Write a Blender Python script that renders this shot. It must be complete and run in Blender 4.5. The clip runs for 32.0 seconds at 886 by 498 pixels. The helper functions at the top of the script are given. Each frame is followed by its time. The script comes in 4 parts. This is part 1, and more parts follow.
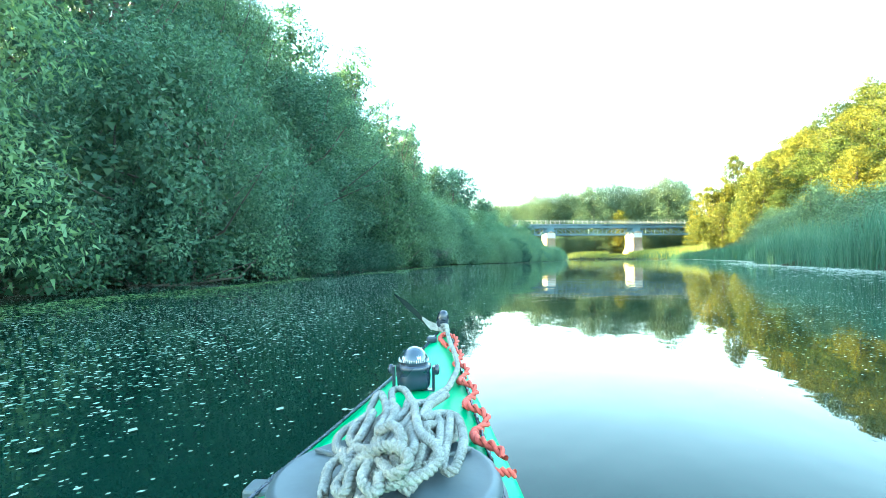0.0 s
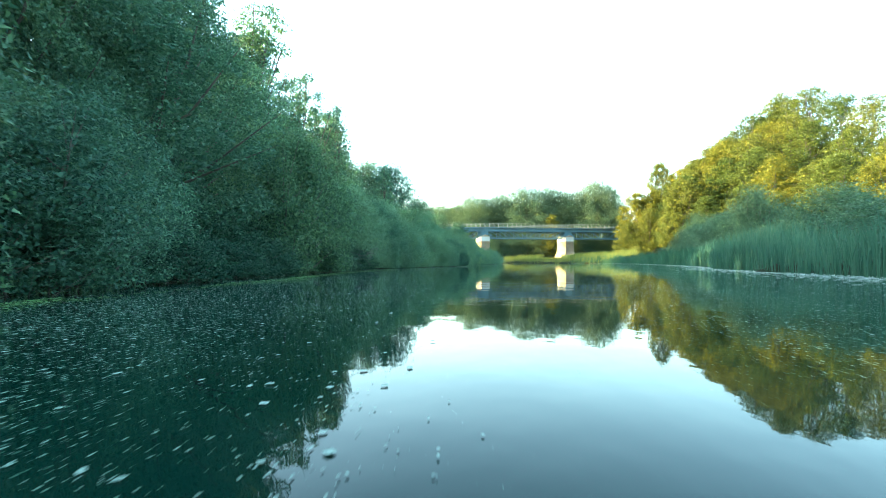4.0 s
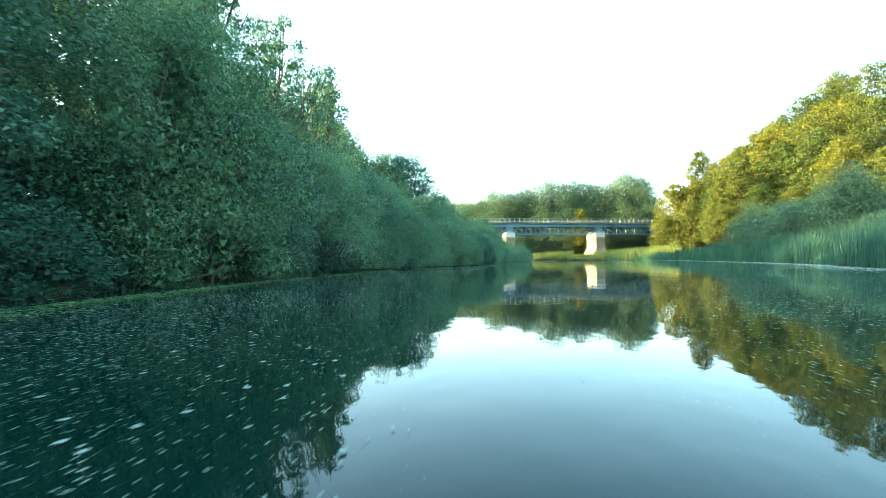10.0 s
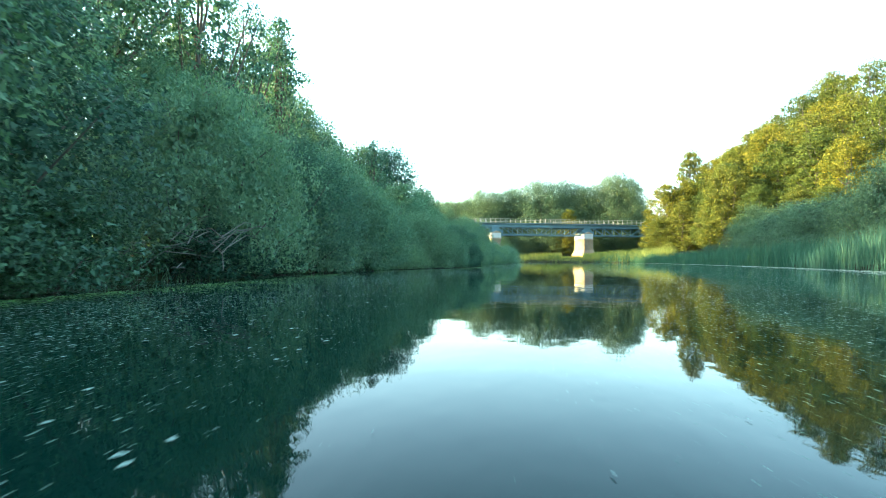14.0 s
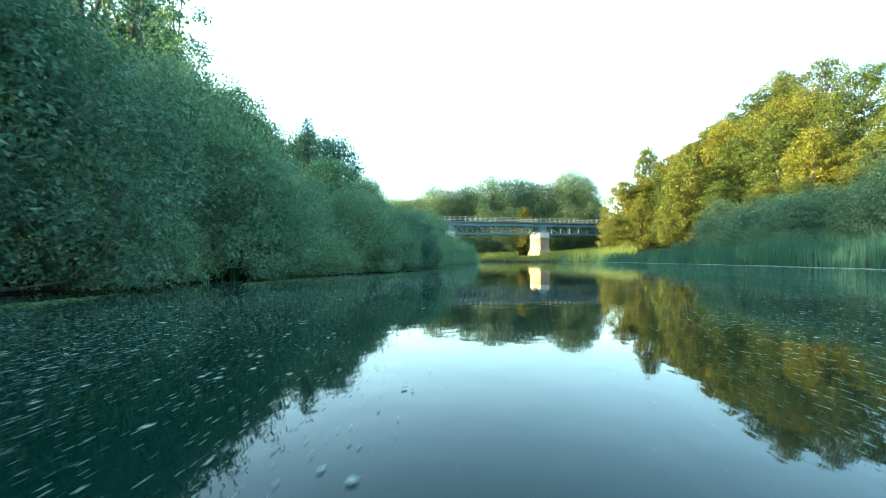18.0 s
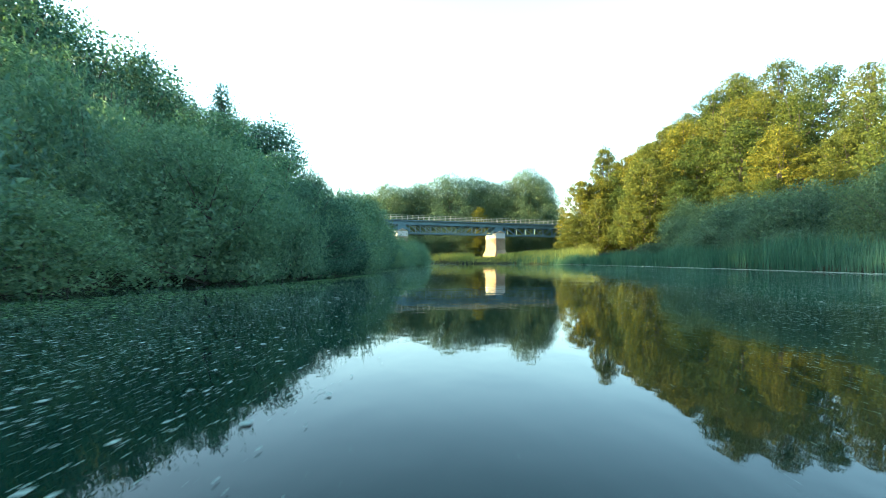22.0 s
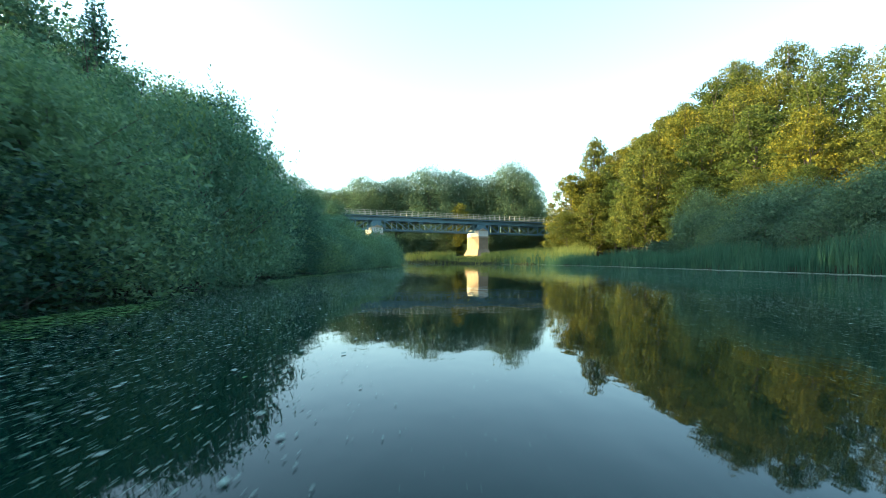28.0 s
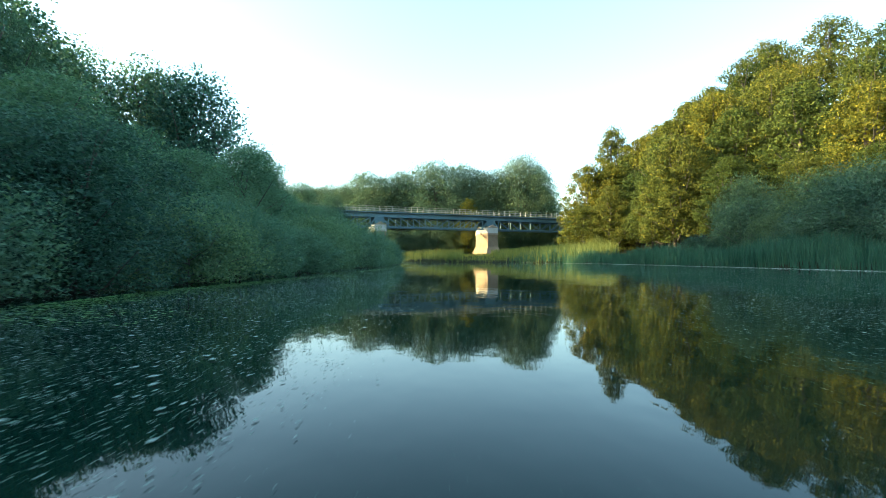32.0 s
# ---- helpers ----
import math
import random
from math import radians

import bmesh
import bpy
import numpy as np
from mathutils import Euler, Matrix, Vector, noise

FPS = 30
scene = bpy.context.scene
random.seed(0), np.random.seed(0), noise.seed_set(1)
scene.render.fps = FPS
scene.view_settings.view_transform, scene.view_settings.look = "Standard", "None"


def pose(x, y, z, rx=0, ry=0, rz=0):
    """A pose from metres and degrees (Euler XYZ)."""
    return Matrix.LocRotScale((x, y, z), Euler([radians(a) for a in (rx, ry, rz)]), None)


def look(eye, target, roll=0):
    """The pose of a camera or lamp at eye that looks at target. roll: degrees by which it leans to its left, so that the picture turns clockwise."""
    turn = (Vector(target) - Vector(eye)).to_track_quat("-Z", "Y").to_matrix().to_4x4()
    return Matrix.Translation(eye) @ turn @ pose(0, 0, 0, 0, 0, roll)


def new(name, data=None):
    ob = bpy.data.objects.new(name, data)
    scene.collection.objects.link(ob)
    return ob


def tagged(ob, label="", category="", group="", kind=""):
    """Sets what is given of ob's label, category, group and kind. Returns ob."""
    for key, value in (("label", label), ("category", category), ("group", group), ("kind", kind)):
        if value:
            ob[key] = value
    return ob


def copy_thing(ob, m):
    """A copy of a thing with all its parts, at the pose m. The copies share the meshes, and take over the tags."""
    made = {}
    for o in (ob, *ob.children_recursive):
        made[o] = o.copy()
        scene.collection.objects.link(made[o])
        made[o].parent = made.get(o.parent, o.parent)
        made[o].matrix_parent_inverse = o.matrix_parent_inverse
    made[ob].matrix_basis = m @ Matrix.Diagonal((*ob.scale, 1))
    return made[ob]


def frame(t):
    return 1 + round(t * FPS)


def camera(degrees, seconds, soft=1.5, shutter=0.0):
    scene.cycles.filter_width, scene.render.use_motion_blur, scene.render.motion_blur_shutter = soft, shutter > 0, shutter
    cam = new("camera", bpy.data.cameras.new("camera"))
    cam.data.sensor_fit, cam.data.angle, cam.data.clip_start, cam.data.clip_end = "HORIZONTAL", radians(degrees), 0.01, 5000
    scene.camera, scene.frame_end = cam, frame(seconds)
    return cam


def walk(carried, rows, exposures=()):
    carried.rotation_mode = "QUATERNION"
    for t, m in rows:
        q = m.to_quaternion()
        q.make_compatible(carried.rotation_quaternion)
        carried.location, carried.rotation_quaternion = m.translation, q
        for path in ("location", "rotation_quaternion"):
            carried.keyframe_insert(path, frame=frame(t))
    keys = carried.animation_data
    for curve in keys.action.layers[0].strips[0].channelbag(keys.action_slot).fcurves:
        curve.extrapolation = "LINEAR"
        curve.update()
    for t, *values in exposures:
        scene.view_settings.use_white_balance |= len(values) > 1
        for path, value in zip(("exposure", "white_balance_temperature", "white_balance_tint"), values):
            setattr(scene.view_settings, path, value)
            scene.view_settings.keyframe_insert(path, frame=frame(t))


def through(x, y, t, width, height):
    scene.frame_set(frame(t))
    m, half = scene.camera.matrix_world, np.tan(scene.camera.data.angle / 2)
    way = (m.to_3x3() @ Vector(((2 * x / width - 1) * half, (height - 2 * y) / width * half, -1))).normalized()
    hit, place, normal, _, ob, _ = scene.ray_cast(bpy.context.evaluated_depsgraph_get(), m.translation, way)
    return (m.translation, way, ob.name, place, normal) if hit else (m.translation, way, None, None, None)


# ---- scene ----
# Camera and its way: seconds, x, y, z, yaw to the left, pitch, roll.
cam = camera(83.0, 32.0, soft=0.3, shutter=0.5)
PATH = [
    (0, 0.001, 0.000, 0.340, 20.54, 1.13, -0.37),
    (0.07, 0.001, 0.000, 0.340, 20.54, 1.13, -0.37),
    (0.5, -0.168, 0.456, 0.340, 17.91, 1.15, -0.26),
    (1, -0.329, 0.907, 0.340, 15.56, 1.17, -0.26),
    (1.5, -0.470, 1.377, 0.340, 14.35, 1.26, -0.05),
    (2, -0.588, 1.852, 0.340, 14.22, 1.23, 0.03),
    (2.5, -0.669, 2.316, 0.340, 13.77, 1.41, -0.08),
    (3, -0.757, 2.780, 0.340, 12.66, 1.53, -0.03),
    (3.5, -0.909, 3.338, 0.340, 12.81, 1.45, -0.07),
    (5.5, -1.415, 5.536, 0.340, 13.49, 1.46, 0.05),
    (6, -1.540, 6.035, 0.340, 13.76, 1.41, -0.26),
    (6.5, -1.687, 6.547, 0.340, 14.68, 1.25, 0.25),
    (7, -1.789, 7.059, 0.340, 15.47, 1.31, -0.15),
    (7.5, -1.876, 7.606, 0.340, 15.65, 1.22, -0.04),
    (8, -1.988, 8.148, 0.340, 15.70, 1.19, -0.14),
    (8.5, -2.094, 8.670, 0.340, 15.99, 1.10, 0.10),
    (9, -2.172, 9.248, 0.340, 16.08, 1.18, -0.06),
    (9.5, -2.281, 9.837, 0.340, 16.10, 1.36, -0.25),
    (10, -2.398, 10.427, 0.340, 15.65, 1.20, -0.38),
    (10.5, -2.519, 11.021, 0.340, 15.03, 1.28, -0.39),
    (11, -2.648, 11.622, 0.340, 15.16, 1.28, -0.45),
    (11.5, -2.755, 12.200, 0.340, 15.23, 1.25, -0.09),
    (12, -2.852, 12.773, 0.340, 14.86, 1.39, -0.47),
    (12.5, -2.905, 13.298, 0.340, 14.40, 1.28, -0.16),
    (13, -2.970, 13.818, 0.340, 13.96, 1.38, -0.32),
    (13.5, -3.136, 14.518, 0.340, 13.75, 1.25, -0.13),
    (14, -3.322, 15.205, 0.340, 13.93, 1.26, 0.28),
    (14.5, -3.461, 15.883, 0.340, 13.38, 1.33, 0.03),
    (16.5, -4.172, 18.937, 0.340, 11.13, 1.36, -0.17),
    (17, -4.296, 19.815, 0.340, 9.50, 1.16, -0.08),
    (17.5, -4.410, 20.610, 0.340, 8.61, 1.24, 0.03),
    (18, -4.521, 21.403, 0.340, 8.53, 1.28, -0.08),
    (18.5, -4.598, 22.173, 0.340, 8.61, 1.34, 0.04),
    (19, -4.659, 22.961, 0.340, 8.01, 1.38, -0.09),
    (19.5, -4.689, 23.681, 0.340, 6.94, 1.24, 0.05),
    (20, -4.728, 24.391, 0.340, 6.36, 1.28, 0.04),
    (20.5, -4.753, 25.115, 0.340, 6.17, 1.27, 0.16),
    (21, -4.754, 25.811, 0.340, 5.51, 1.35, 0.05),
    (21.5, -4.767, 26.541, 0.340, 3.93, 1.33, 0.18),
    (22, -4.805, 27.245, 0.340, 3.31, 1.42, 0.26),
    (22.5, -4.841, 28.019, 0.340, 3.46, 1.33, 0.34),
    (23, -4.869, 28.775, 0.340, 3.35, 1.39, 0.27),
    (23.5, -4.876, 29.523, 0.340, 2.99, 1.41, 0.23),
    (24, -4.896, 30.269, 0.340, 2.29, 1.41, 0.39),
    (24.5, -4.918, 30.988, 0.340, 2.25, 1.50, 0.22),
    (25, -4.946, 31.704, 0.340, 2.51, 1.38, 0.75),
    (25.5, -4.964, 32.389, 0.340, 2.27, 1.49, 0.30),
    (26, -4.961, 33.115, 0.340, 1.54, 1.51, 0.15),
    (26.5, -4.933, 33.776, 0.340, 0.92, 1.46, 0.29),
    (28.5, -5.049, 36.715, 0.340, 1.15, 1.39, 0.71),
    (29, -5.018, 37.423, 0.340, 1.49, 1.42, 0.67),
    (29.5, -4.993, 38.130, 0.340, 1.49, 1.36, 0.34),
    (30, -4.958, 38.860, 0.340, 1.40, 1.50, 0.31),
    (30.5, -4.930, 39.586, 0.340, 1.65, 1.25, 0.51),
    (31, -4.913, 40.293, 0.340, 1.81, 1.35, 0.54),
    (31.5, -4.915, 41.073, 0.340, 2.00, 1.25, 0.40),
    (31.75, -4.925, 41.480, 0.340, 1.95, 1.24, 0.30),
    (32, -4.935, 41.863, 0.340, 1.91, 1.23, 0.21),
]


def stand(x, y, z, yaw, pitch, roll):
    a, p = radians(yaw), radians(pitch)
    ahead = Vector((-math.sin(a) * math.cos(p), math.cos(a) * math.cos(p), math.sin(p)))
    return look((x, y, z), Vector((x, y, z)) + ahead, roll)


walk(cam, [(row[0], stand(*row[1:])) for row in PATH],
     exposures=[(0, 4.65, 5900, -11), (1, 4.05, 5900, -11), (2.5, 3.82, 5900, -11), (6, 3.8, 5900, -11), (13, 3.72, 5900, -10), (19, 3.45, 5800, -9),
                (26, 2.85, 5750, -6), (32, 2.7, 5750, -5)])

# World, sun.
SUN_LEFT, SUN_UP = 92.0, 10.0
world = bpy.data.worlds.new("sky")
scene.world = world
world.use_nodes = True
wn = world.node_tree.nodes
sky = wn.new("ShaderNodeTexSky")
sky.sky_type = "NISHITA"
sky.sun_disc = False
sky.sun_elevation = radians(SUN_UP)
sky.sun_rotation = radians(-SUN_LEFT)
sky.air_density, sky.dust_density, sky.ozone_density = 1.0, 1.6, 1.0
wn["Background"].inputs["Strength"].default_value = 0.15
world.node_tree.links.new(sky.outputs[0], wn["Background"].inputs[0])
sun = new("sun", bpy.data.lights.new("sun", "SUN"))
sun.data.energy, sun.data.angle, sun.data.color = 3.5, radians(0.6), (1.0, 0.71, 0.36)
sa, se = radians(SUN_LEFT), radians(SUN_UP)
sun.matrix_world = look((0, 0, 60), Vector((0, 0, 60)) - Vector((-math.sin(sa) * math.cos(se), math.cos(sa) * math.cos(se), math.sin(se))))


# ---- materials ----
def material(name, build):
    m = bpy.data.materials.new(name)
    m.use_nodes = True
    nt = m.node_tree
    b = nt.nodes["Principled BSDF"]
    build(nt, b)
    return m


def node(nt, kind, **values):
    n = nt.nodes.new("ShaderNode" + kind)
    for key, v in values.items():
        if key in n.inputs:
            n.inputs[key].default_value = v
    return n


def ramp(nt, fac, *stops):
    r = nt.nodes.new("ShaderNodeValToRGB")
    els = r.color_ramp.elements
    while len(els) < len(stops):
        els.new(0.5)
    for e, (p, c) in zip(els, stops):
        e.position, e.color = p, (*c, 1)
    nt.links.new(fac, r.inputs[0])
    return r.outputs[0]


def grain(nt, scale, detail=4.0, rough=0.6, stretch=None):
    tc = nt.nodes.new("ShaderNodeTexCoord")
    n = node(nt, "TexNoise", Scale=scale, Detail=detail, Roughness=rough)
    if stretch:
        mp = nt.nodes.new("ShaderNodeMapping")
        mp.inputs["Scale"].default_value = stretch
        nt.links.new(tc.outputs["Object"], mp.inputs[0])
        nt.links.new(mp.outputs[0], n.inputs["Vector"])
    else:
        nt.links.new(tc.outputs["Object"], n.inputs["Vector"])
    return n.outputs["Fac"]


def relief(nt, b, fac, strength=0.3, distance=0.02):
    n = node(nt, "Bump", Strength=strength, Distance=distance)
    nt.links.new(fac, n.inputs["Height"])
    nt.links.new(n.outputs[0], b.inputs["Normal"])


def mixed(nt, fac, a, c, kind="MIX"):
    m = nt.nodes.new("ShaderNodeMix")
    m.data_type, m.blend_type = "RGBA", kind
    for sock, v in ((m.inputs[0], fac), (m.inputs[6], a), (m.inputs[7], c)):
        if isinstance(v, (tuple, list)):
            sock.default_value = (*v, 1)
        elif isinstance(v, (int, float)):
            sock.default_value = v
        else:
            nt.links.new(v, sock)
    return m.outputs[2]


def foliage(name, dark, mid, light, through=0.35, gloss=0.55, vary=0.5):
    """Leaves: each leaf has its own shade, each tree its own cast; some light passes through."""
    def build(nt, b):
        g = nt.nodes.new("ShaderNodeNewGeometry")
        oi = nt.nodes.new("ShaderNodeObjectInfo")
        big = grain(nt, 0.7, 3)
        leafc = ramp(nt, g.outputs["Random Per Island"], (0.0, dark), (0.55, mid), (1.0, light))
        patch = ramp(nt, big, (0.3, tuple(v * 0.75 for v in mid)), (0.7, light))
        c = mixed(nt, 0.4, leafc, patch)
        cast = ramp(nt, oi.outputs["Random"], (0, (0.5, 0.68, 0.78)), (0.35, (0.84, 0.92, 0.96)), (0.7, (1.06, 1.03, 0.95)), (1, (1.4, 1.22, 0.78)))
        c = mixed(nt, vary, c, mixed(nt, 1.0, c, cast, "MULTIPLY"))
        nt.links.new(c, b.inputs["Base Color"])
        b.inputs["Roughness"].default_value = gloss
        b.inputs["Specular IOR Level"].default_value = 0.12
        tr = nt.nodes.new("ShaderNodeBsdfTranslucent")
        nt.links.new(mixed(nt, 1.0, c, (1.15, 1.18, 0.66), "MULTIPLY"), tr.inputs[0])
        ms = nt.nodes.new("ShaderNodeMixShader")
        ms.inputs[0].default_value = through
        nt.links.new(b.outputs[0], ms.inputs[1])
        nt.links.new(tr.outputs[0], ms.inputs[2])
        nt.links.new(ms.outputs[0], nt.nodes["Material Output"].inputs[0])
    return material(name, build)


def plain(name, lo, hi, scale=20, rough=(0.5, 0.7), bump=0.15, distance=0.005, metal=0.0, stretch=None, spec=0.5):
    def build(nt, b):
        f = grain(nt, scale, 5, 0.65, stretch)
        f2 = grain(nt, scale * 0.13, 3, 0.5)
        c = ramp(nt, f, (0.3, lo), (0.7, hi))
        c2 = ramp(nt, f2, (0.35, tuple(v * 0.8 for v in lo)), (0.65, hi))
        nt.links.new(mixed(nt, 0.45, c, c2), b.inputs["Base Color"])
        r = node(nt, "MapRange")
        nt.links.new(f2, r.inputs["Value"])
        r.inputs["To Min"].default_value, r.inputs["To Max"].default_value = rough
        nt.links.new(r.outputs[0], b.inputs["Roughness"])
        b.inputs["Metallic"].default_value = metal
        b.inputs["Specular IOR Level"].default_value = spec
        relief(nt, b, f, bump, distance)
    return material(name, build)


def water_build(nt, b):
    b.inputs["Base Color"].default_value = (0.0025, 0.0125, 0.0085, 1)
    b.inputs["Roughness"].default_value = 0.015
    b.inputs["IOR"].default_value = 1.26
    b.inputs["Specular IOR Level"].default_value = 0.24
    tc = nt.nodes.new("ShaderNodeTexCoord")
    total = None
    for scale, stretch, amount in ((0.8, (1, 1, 1), 1.0), (5.0, (1, 0.45, 1), 0.4), (16.0, (1, 0.6, 1), 0.10)):
        mp = nt.nodes.new("ShaderNodeMapping")
        mp.inputs["Scale"].default_value = stretch
        nt.links.new(tc.outputs["Object"], mp.inputs[0])
        n = node(nt, "TexNoise", Scale=scale, Detail=2.0, Roughness=0.5)
        nt.links.new(mp.outputs[0], n.inputs["Vector"])
        k = nt.nodes.new("ShaderNodeMath")
        k.operation = "MULTIPLY"
        k.inputs[1].default_value = amount
        nt.links.new(n.outputs["Fac"], k.inputs[0])
        if total is None:
            total = k.outputs[0]
        else:
            s = nt.nodes.new("ShaderNodeMath")
            nt.links.new(total, s.inputs[0])
            nt.links.new(k.outputs[0], s.inputs[1])
            total = s.outputs[0]
    relief(nt, b, total, 0.08, 0.05)
    # Fine scum of seeds and duckweed, thin in the open channel, in drifts elsewhere.
    xyz = nt.nodes.new("ShaderNodeSeparateXYZ")
    nt.links.new(tc.outputs["Object"], xyz.inputs[0])
    channel = node(nt, "MapRange")
    nt.links.new(xyz.outputs["Y"], channel.inputs["Value"])
    for key, v in (("From Min", 0.0), ("From Max", 20.0), ("To Min", 0.0), ("To Max", 4.9)):
        channel.inputs[key].default_value = v
    off = nt.nodes.new("ShaderNodeMath")
    nt.links.new(xyz.outputs["X"], off.inputs[0])
    nt.links.new(channel.outputs[0], off.inputs[1])
    across = node(nt, "MapRange")
    nt.links.new(off.outputs[0], across.inputs["Value"])
    across.inputs["From Min"].default_value, across.inputs["From Max"].default_value = -5.0, 15.0
    share = ramp(nt, across.outputs[0], (0.0, (1.15,) * 3), (0.195, (0.95,) * 3), (0.23, (0.2,) * 3), (0.275, (0.12,) * 3), (0.32, (0.75,) * 3), (0.45, (0.95,) * 3), (1.0, (1.0,) * 3))
    drift = ramp(nt, grain(nt, 0.55, 4, 0.6, (1, 0.5, 1)), (0.34, (0.6,) * 3), (0.6, (1.0,) * 3))
    amount = mixed(nt, 1.0, share, drift, "MULTIPLY")
    cells = nt.nodes.new("ShaderNodeTexVoronoi")
    cells.inputs["Scale"].default_value = 50.0
    nt.links.new(tc.outputs["Object"], cells.inputs["Vector"])
    speck = node(nt, "Math")
    speck.operation = "MULTIPLY"
    nt.links.new(amount, speck.inputs[0])
    shade = nt.nodes.new("ShaderNodeSeparateColor")
    nt.links.new(cells.outputs["Color"], shade.inputs[0])
    radius = node(nt, "MapRange")
    nt.links.new(shade.outputs[0], radius.inputs["Value"])
    radius.inputs["To Min"].default_value, radius.inputs["To Max"].default_value = -0.04, 0.48
    nt.links.new(radius.outputs[0], speck.inputs[1])
    hit = nt.nodes.new("ShaderNodeMath")
    hit.operation = "LESS_THAN"
    nt.links.new(cells.outputs["Distance"], hit.inputs[0])
    nt.links.new(speck.outputs[0], hit.inputs[1])
    tint = ramp(nt, shade.outputs[1], (0.0, (0.042, 0.088, 0.058)), (0.6, (0.105, 0.17, 0.12)), (1.0, (0.26, 0.33, 0.25)))
    nt.links.new(mixed(nt, hit.outputs[0], (0.0025, 0.0125, 0.0085), tint), b.inputs["Base Color"])
    rough = node(nt, "MapRange")
    nt.links.new(hit.outputs[0], rough.inputs["Value"])
    rough.inputs["To Min"].default_value, rough.inputs["To Max"].default_value = 0.015, 0.7
    nt.links.new(rough.outputs[0], b.inputs["Roughness"])


def soil_build(nt, b):
    f, g = grain(nt, 1.2, 6), grain(nt, 14, 5)
    c = mixed(nt, 0.5, ramp(nt, f, (0.35, (0.016, 0.014, 0.009)), (0.65, (0.026, 0.034, 0.012))),
              ramp(nt, g, (0.3, (0.012, 0.01, 0.007)), (0.7, (0.034, 0.042, 0.016))))
    nt.links.new(c, b.inputs["Base Color"])
    b.inputs["Roughness"].default_value = 0.95
    b.inputs["Specular IOR Level"].default_value = 0.08
    relief(nt, b, g, 0.6, 0.08)


WATER = material("river_water", water_build)
SOIL = material("bank_soil", soil_build)
BARK = plain("bark", (0.026, 0.023, 0.019), (0.085, 0.072, 0.056), 9, (0.8, 0.95), 0.6, 0.02, stretch=(1, 1, 0.25))
WILLOW = foliage("willow_leaves", (0.036, 0.084, 0.062), (0.092, 0.172, 0.12), (0.17, 0.26, 0.165), 0.5)
ALDER = foliage("alder_leaves", (0.015, 0.043, 0.032), (0.044, 0.102, 0.073), (0.115, 0.185, 0.125), 0.36)
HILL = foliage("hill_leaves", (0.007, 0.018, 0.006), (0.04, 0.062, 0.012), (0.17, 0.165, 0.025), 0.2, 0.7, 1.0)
# Bluish and low in contrast: distance haze put into the leaf colour.
FARLEAF = foliage("hazy_far_leaves", (0.045, 0.088, 0.066), (0.072, 0.12, 0.078), (0.125, 0.155, 0.072))
SALLOW = foliage("sallow_leaves", (0.024, 0.056, 0.038), (0.06, 0.108, 0.072), (0.115, 0.168, 0.105), 0.4)
# Darker copy of the willow leaves: deep bank shade put into the colour.
SHADEWILLOW = foliage("shaded_willow_leaves", (0.010, 0.030, 0.022), (0.030, 0.072, 0.052), (0.076, 0.126, 0.086), 0.3)
# Shade under the bank trees put into the bramble's leaf colour.
SHADE = foliage("shaded_bramble_leaves", (0.008, 0.026, 0.018), (0.018, 0.048, 0.03), (0.045, 0.085, 0.05), 0.2)
# Paler than WILLOW: haze over the bank put into the leaf colour.
HAZELEAF = foliage("hazy_sallow_leaves", (0.045, 0.10, 0.072), (0.105, 0.185, 0.13), (0.2, 0.28, 0.185), 0.5)
YOUNG = foliage("young_shoot_leaves", (0.06, 0.115, 0.07), (0.12, 0.19, 0.11), (0.2, 0.27, 0.14), 0.45)
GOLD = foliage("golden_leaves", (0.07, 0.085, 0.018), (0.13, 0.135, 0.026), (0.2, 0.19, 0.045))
REED = foliage("reed_leaves", (0.034, 0.086, 0.058), (0.068, 0.142, 0.092), (0.115, 0.19, 0.12), 0.25)
# Darker copy of REED: shade on the farther reeds put into the colour.
SHADEREED = foliage("shaded_reed_leaves", (0.022, 0.066, 0.040), (0.042, 0.105, 0.064), (0.075, 0.15, 0.094), 0.3)
GOLDREED = foliage("golden_reed_leaves", (0.07, 0.10, 0.03), (0.14, 0.165, 0.04), (0.24, 0.24, 0.065), 0.3)
WEED = foliage("duckweed", (0.05, 0.13, 0.035), (0.09, 0.19, 0.05), (0.15, 0.26, 0.085), 0.1, 0.6)
FOAM = plain("foam_flecks", (0.125, 0.17, 0.13), (0.28, 0.33, 0.26), 60, (0.6, 0.8))
SCUM = plain("pale_scum", (0.36, 0.42, 0.34), (0.55, 0.6, 0.5), 30, (0.6, 0.8))
STONE = plain("pier_stone", (0.165, 0.118, 0.072), (0.26, 0.19, 0.12), 1.4, (0.85, 0.95), 0.4, 0.05)
STONECAP = plain("pier_cap_stone", (0.22, 0.17, 0.118), (0.32, 0.26, 0.185), 2.0, (0.85, 0.95), 0.3, 0.03)
PALECAP = plain("pale_pier_head", (0.34, 0.34, 0.31), (0.46, 0.45, 0.41), 2.0, (0.8, 0.95), 0.2, 0.02)
STEEL = plain("weathered_blue_steel", (0.05, 0.105, 0.135), (0.09, 0.16, 0.195), 3, (0.5, 0.7), 0.1, 0.01)
RAIL = plain("galvanised_rail", (0.20, 0.21, 0.18), (0.32, 0.31, 0.26), 5, (0.45, 0.6), 0.1, 0.01)
HULL = plain("green_kayak_plastic", (0.006, 0.25, 0.085), (0.01, 0.31, 0.11), 30, (0.4, 0.55), 0.04, 0.002, spec=0.25)
BLACK = plain("black_rubber", (0.009, 0.015, 0.026), (0.018, 0.028, 0.044), 60, (0.2, 0.34), 0.1, 0.001)
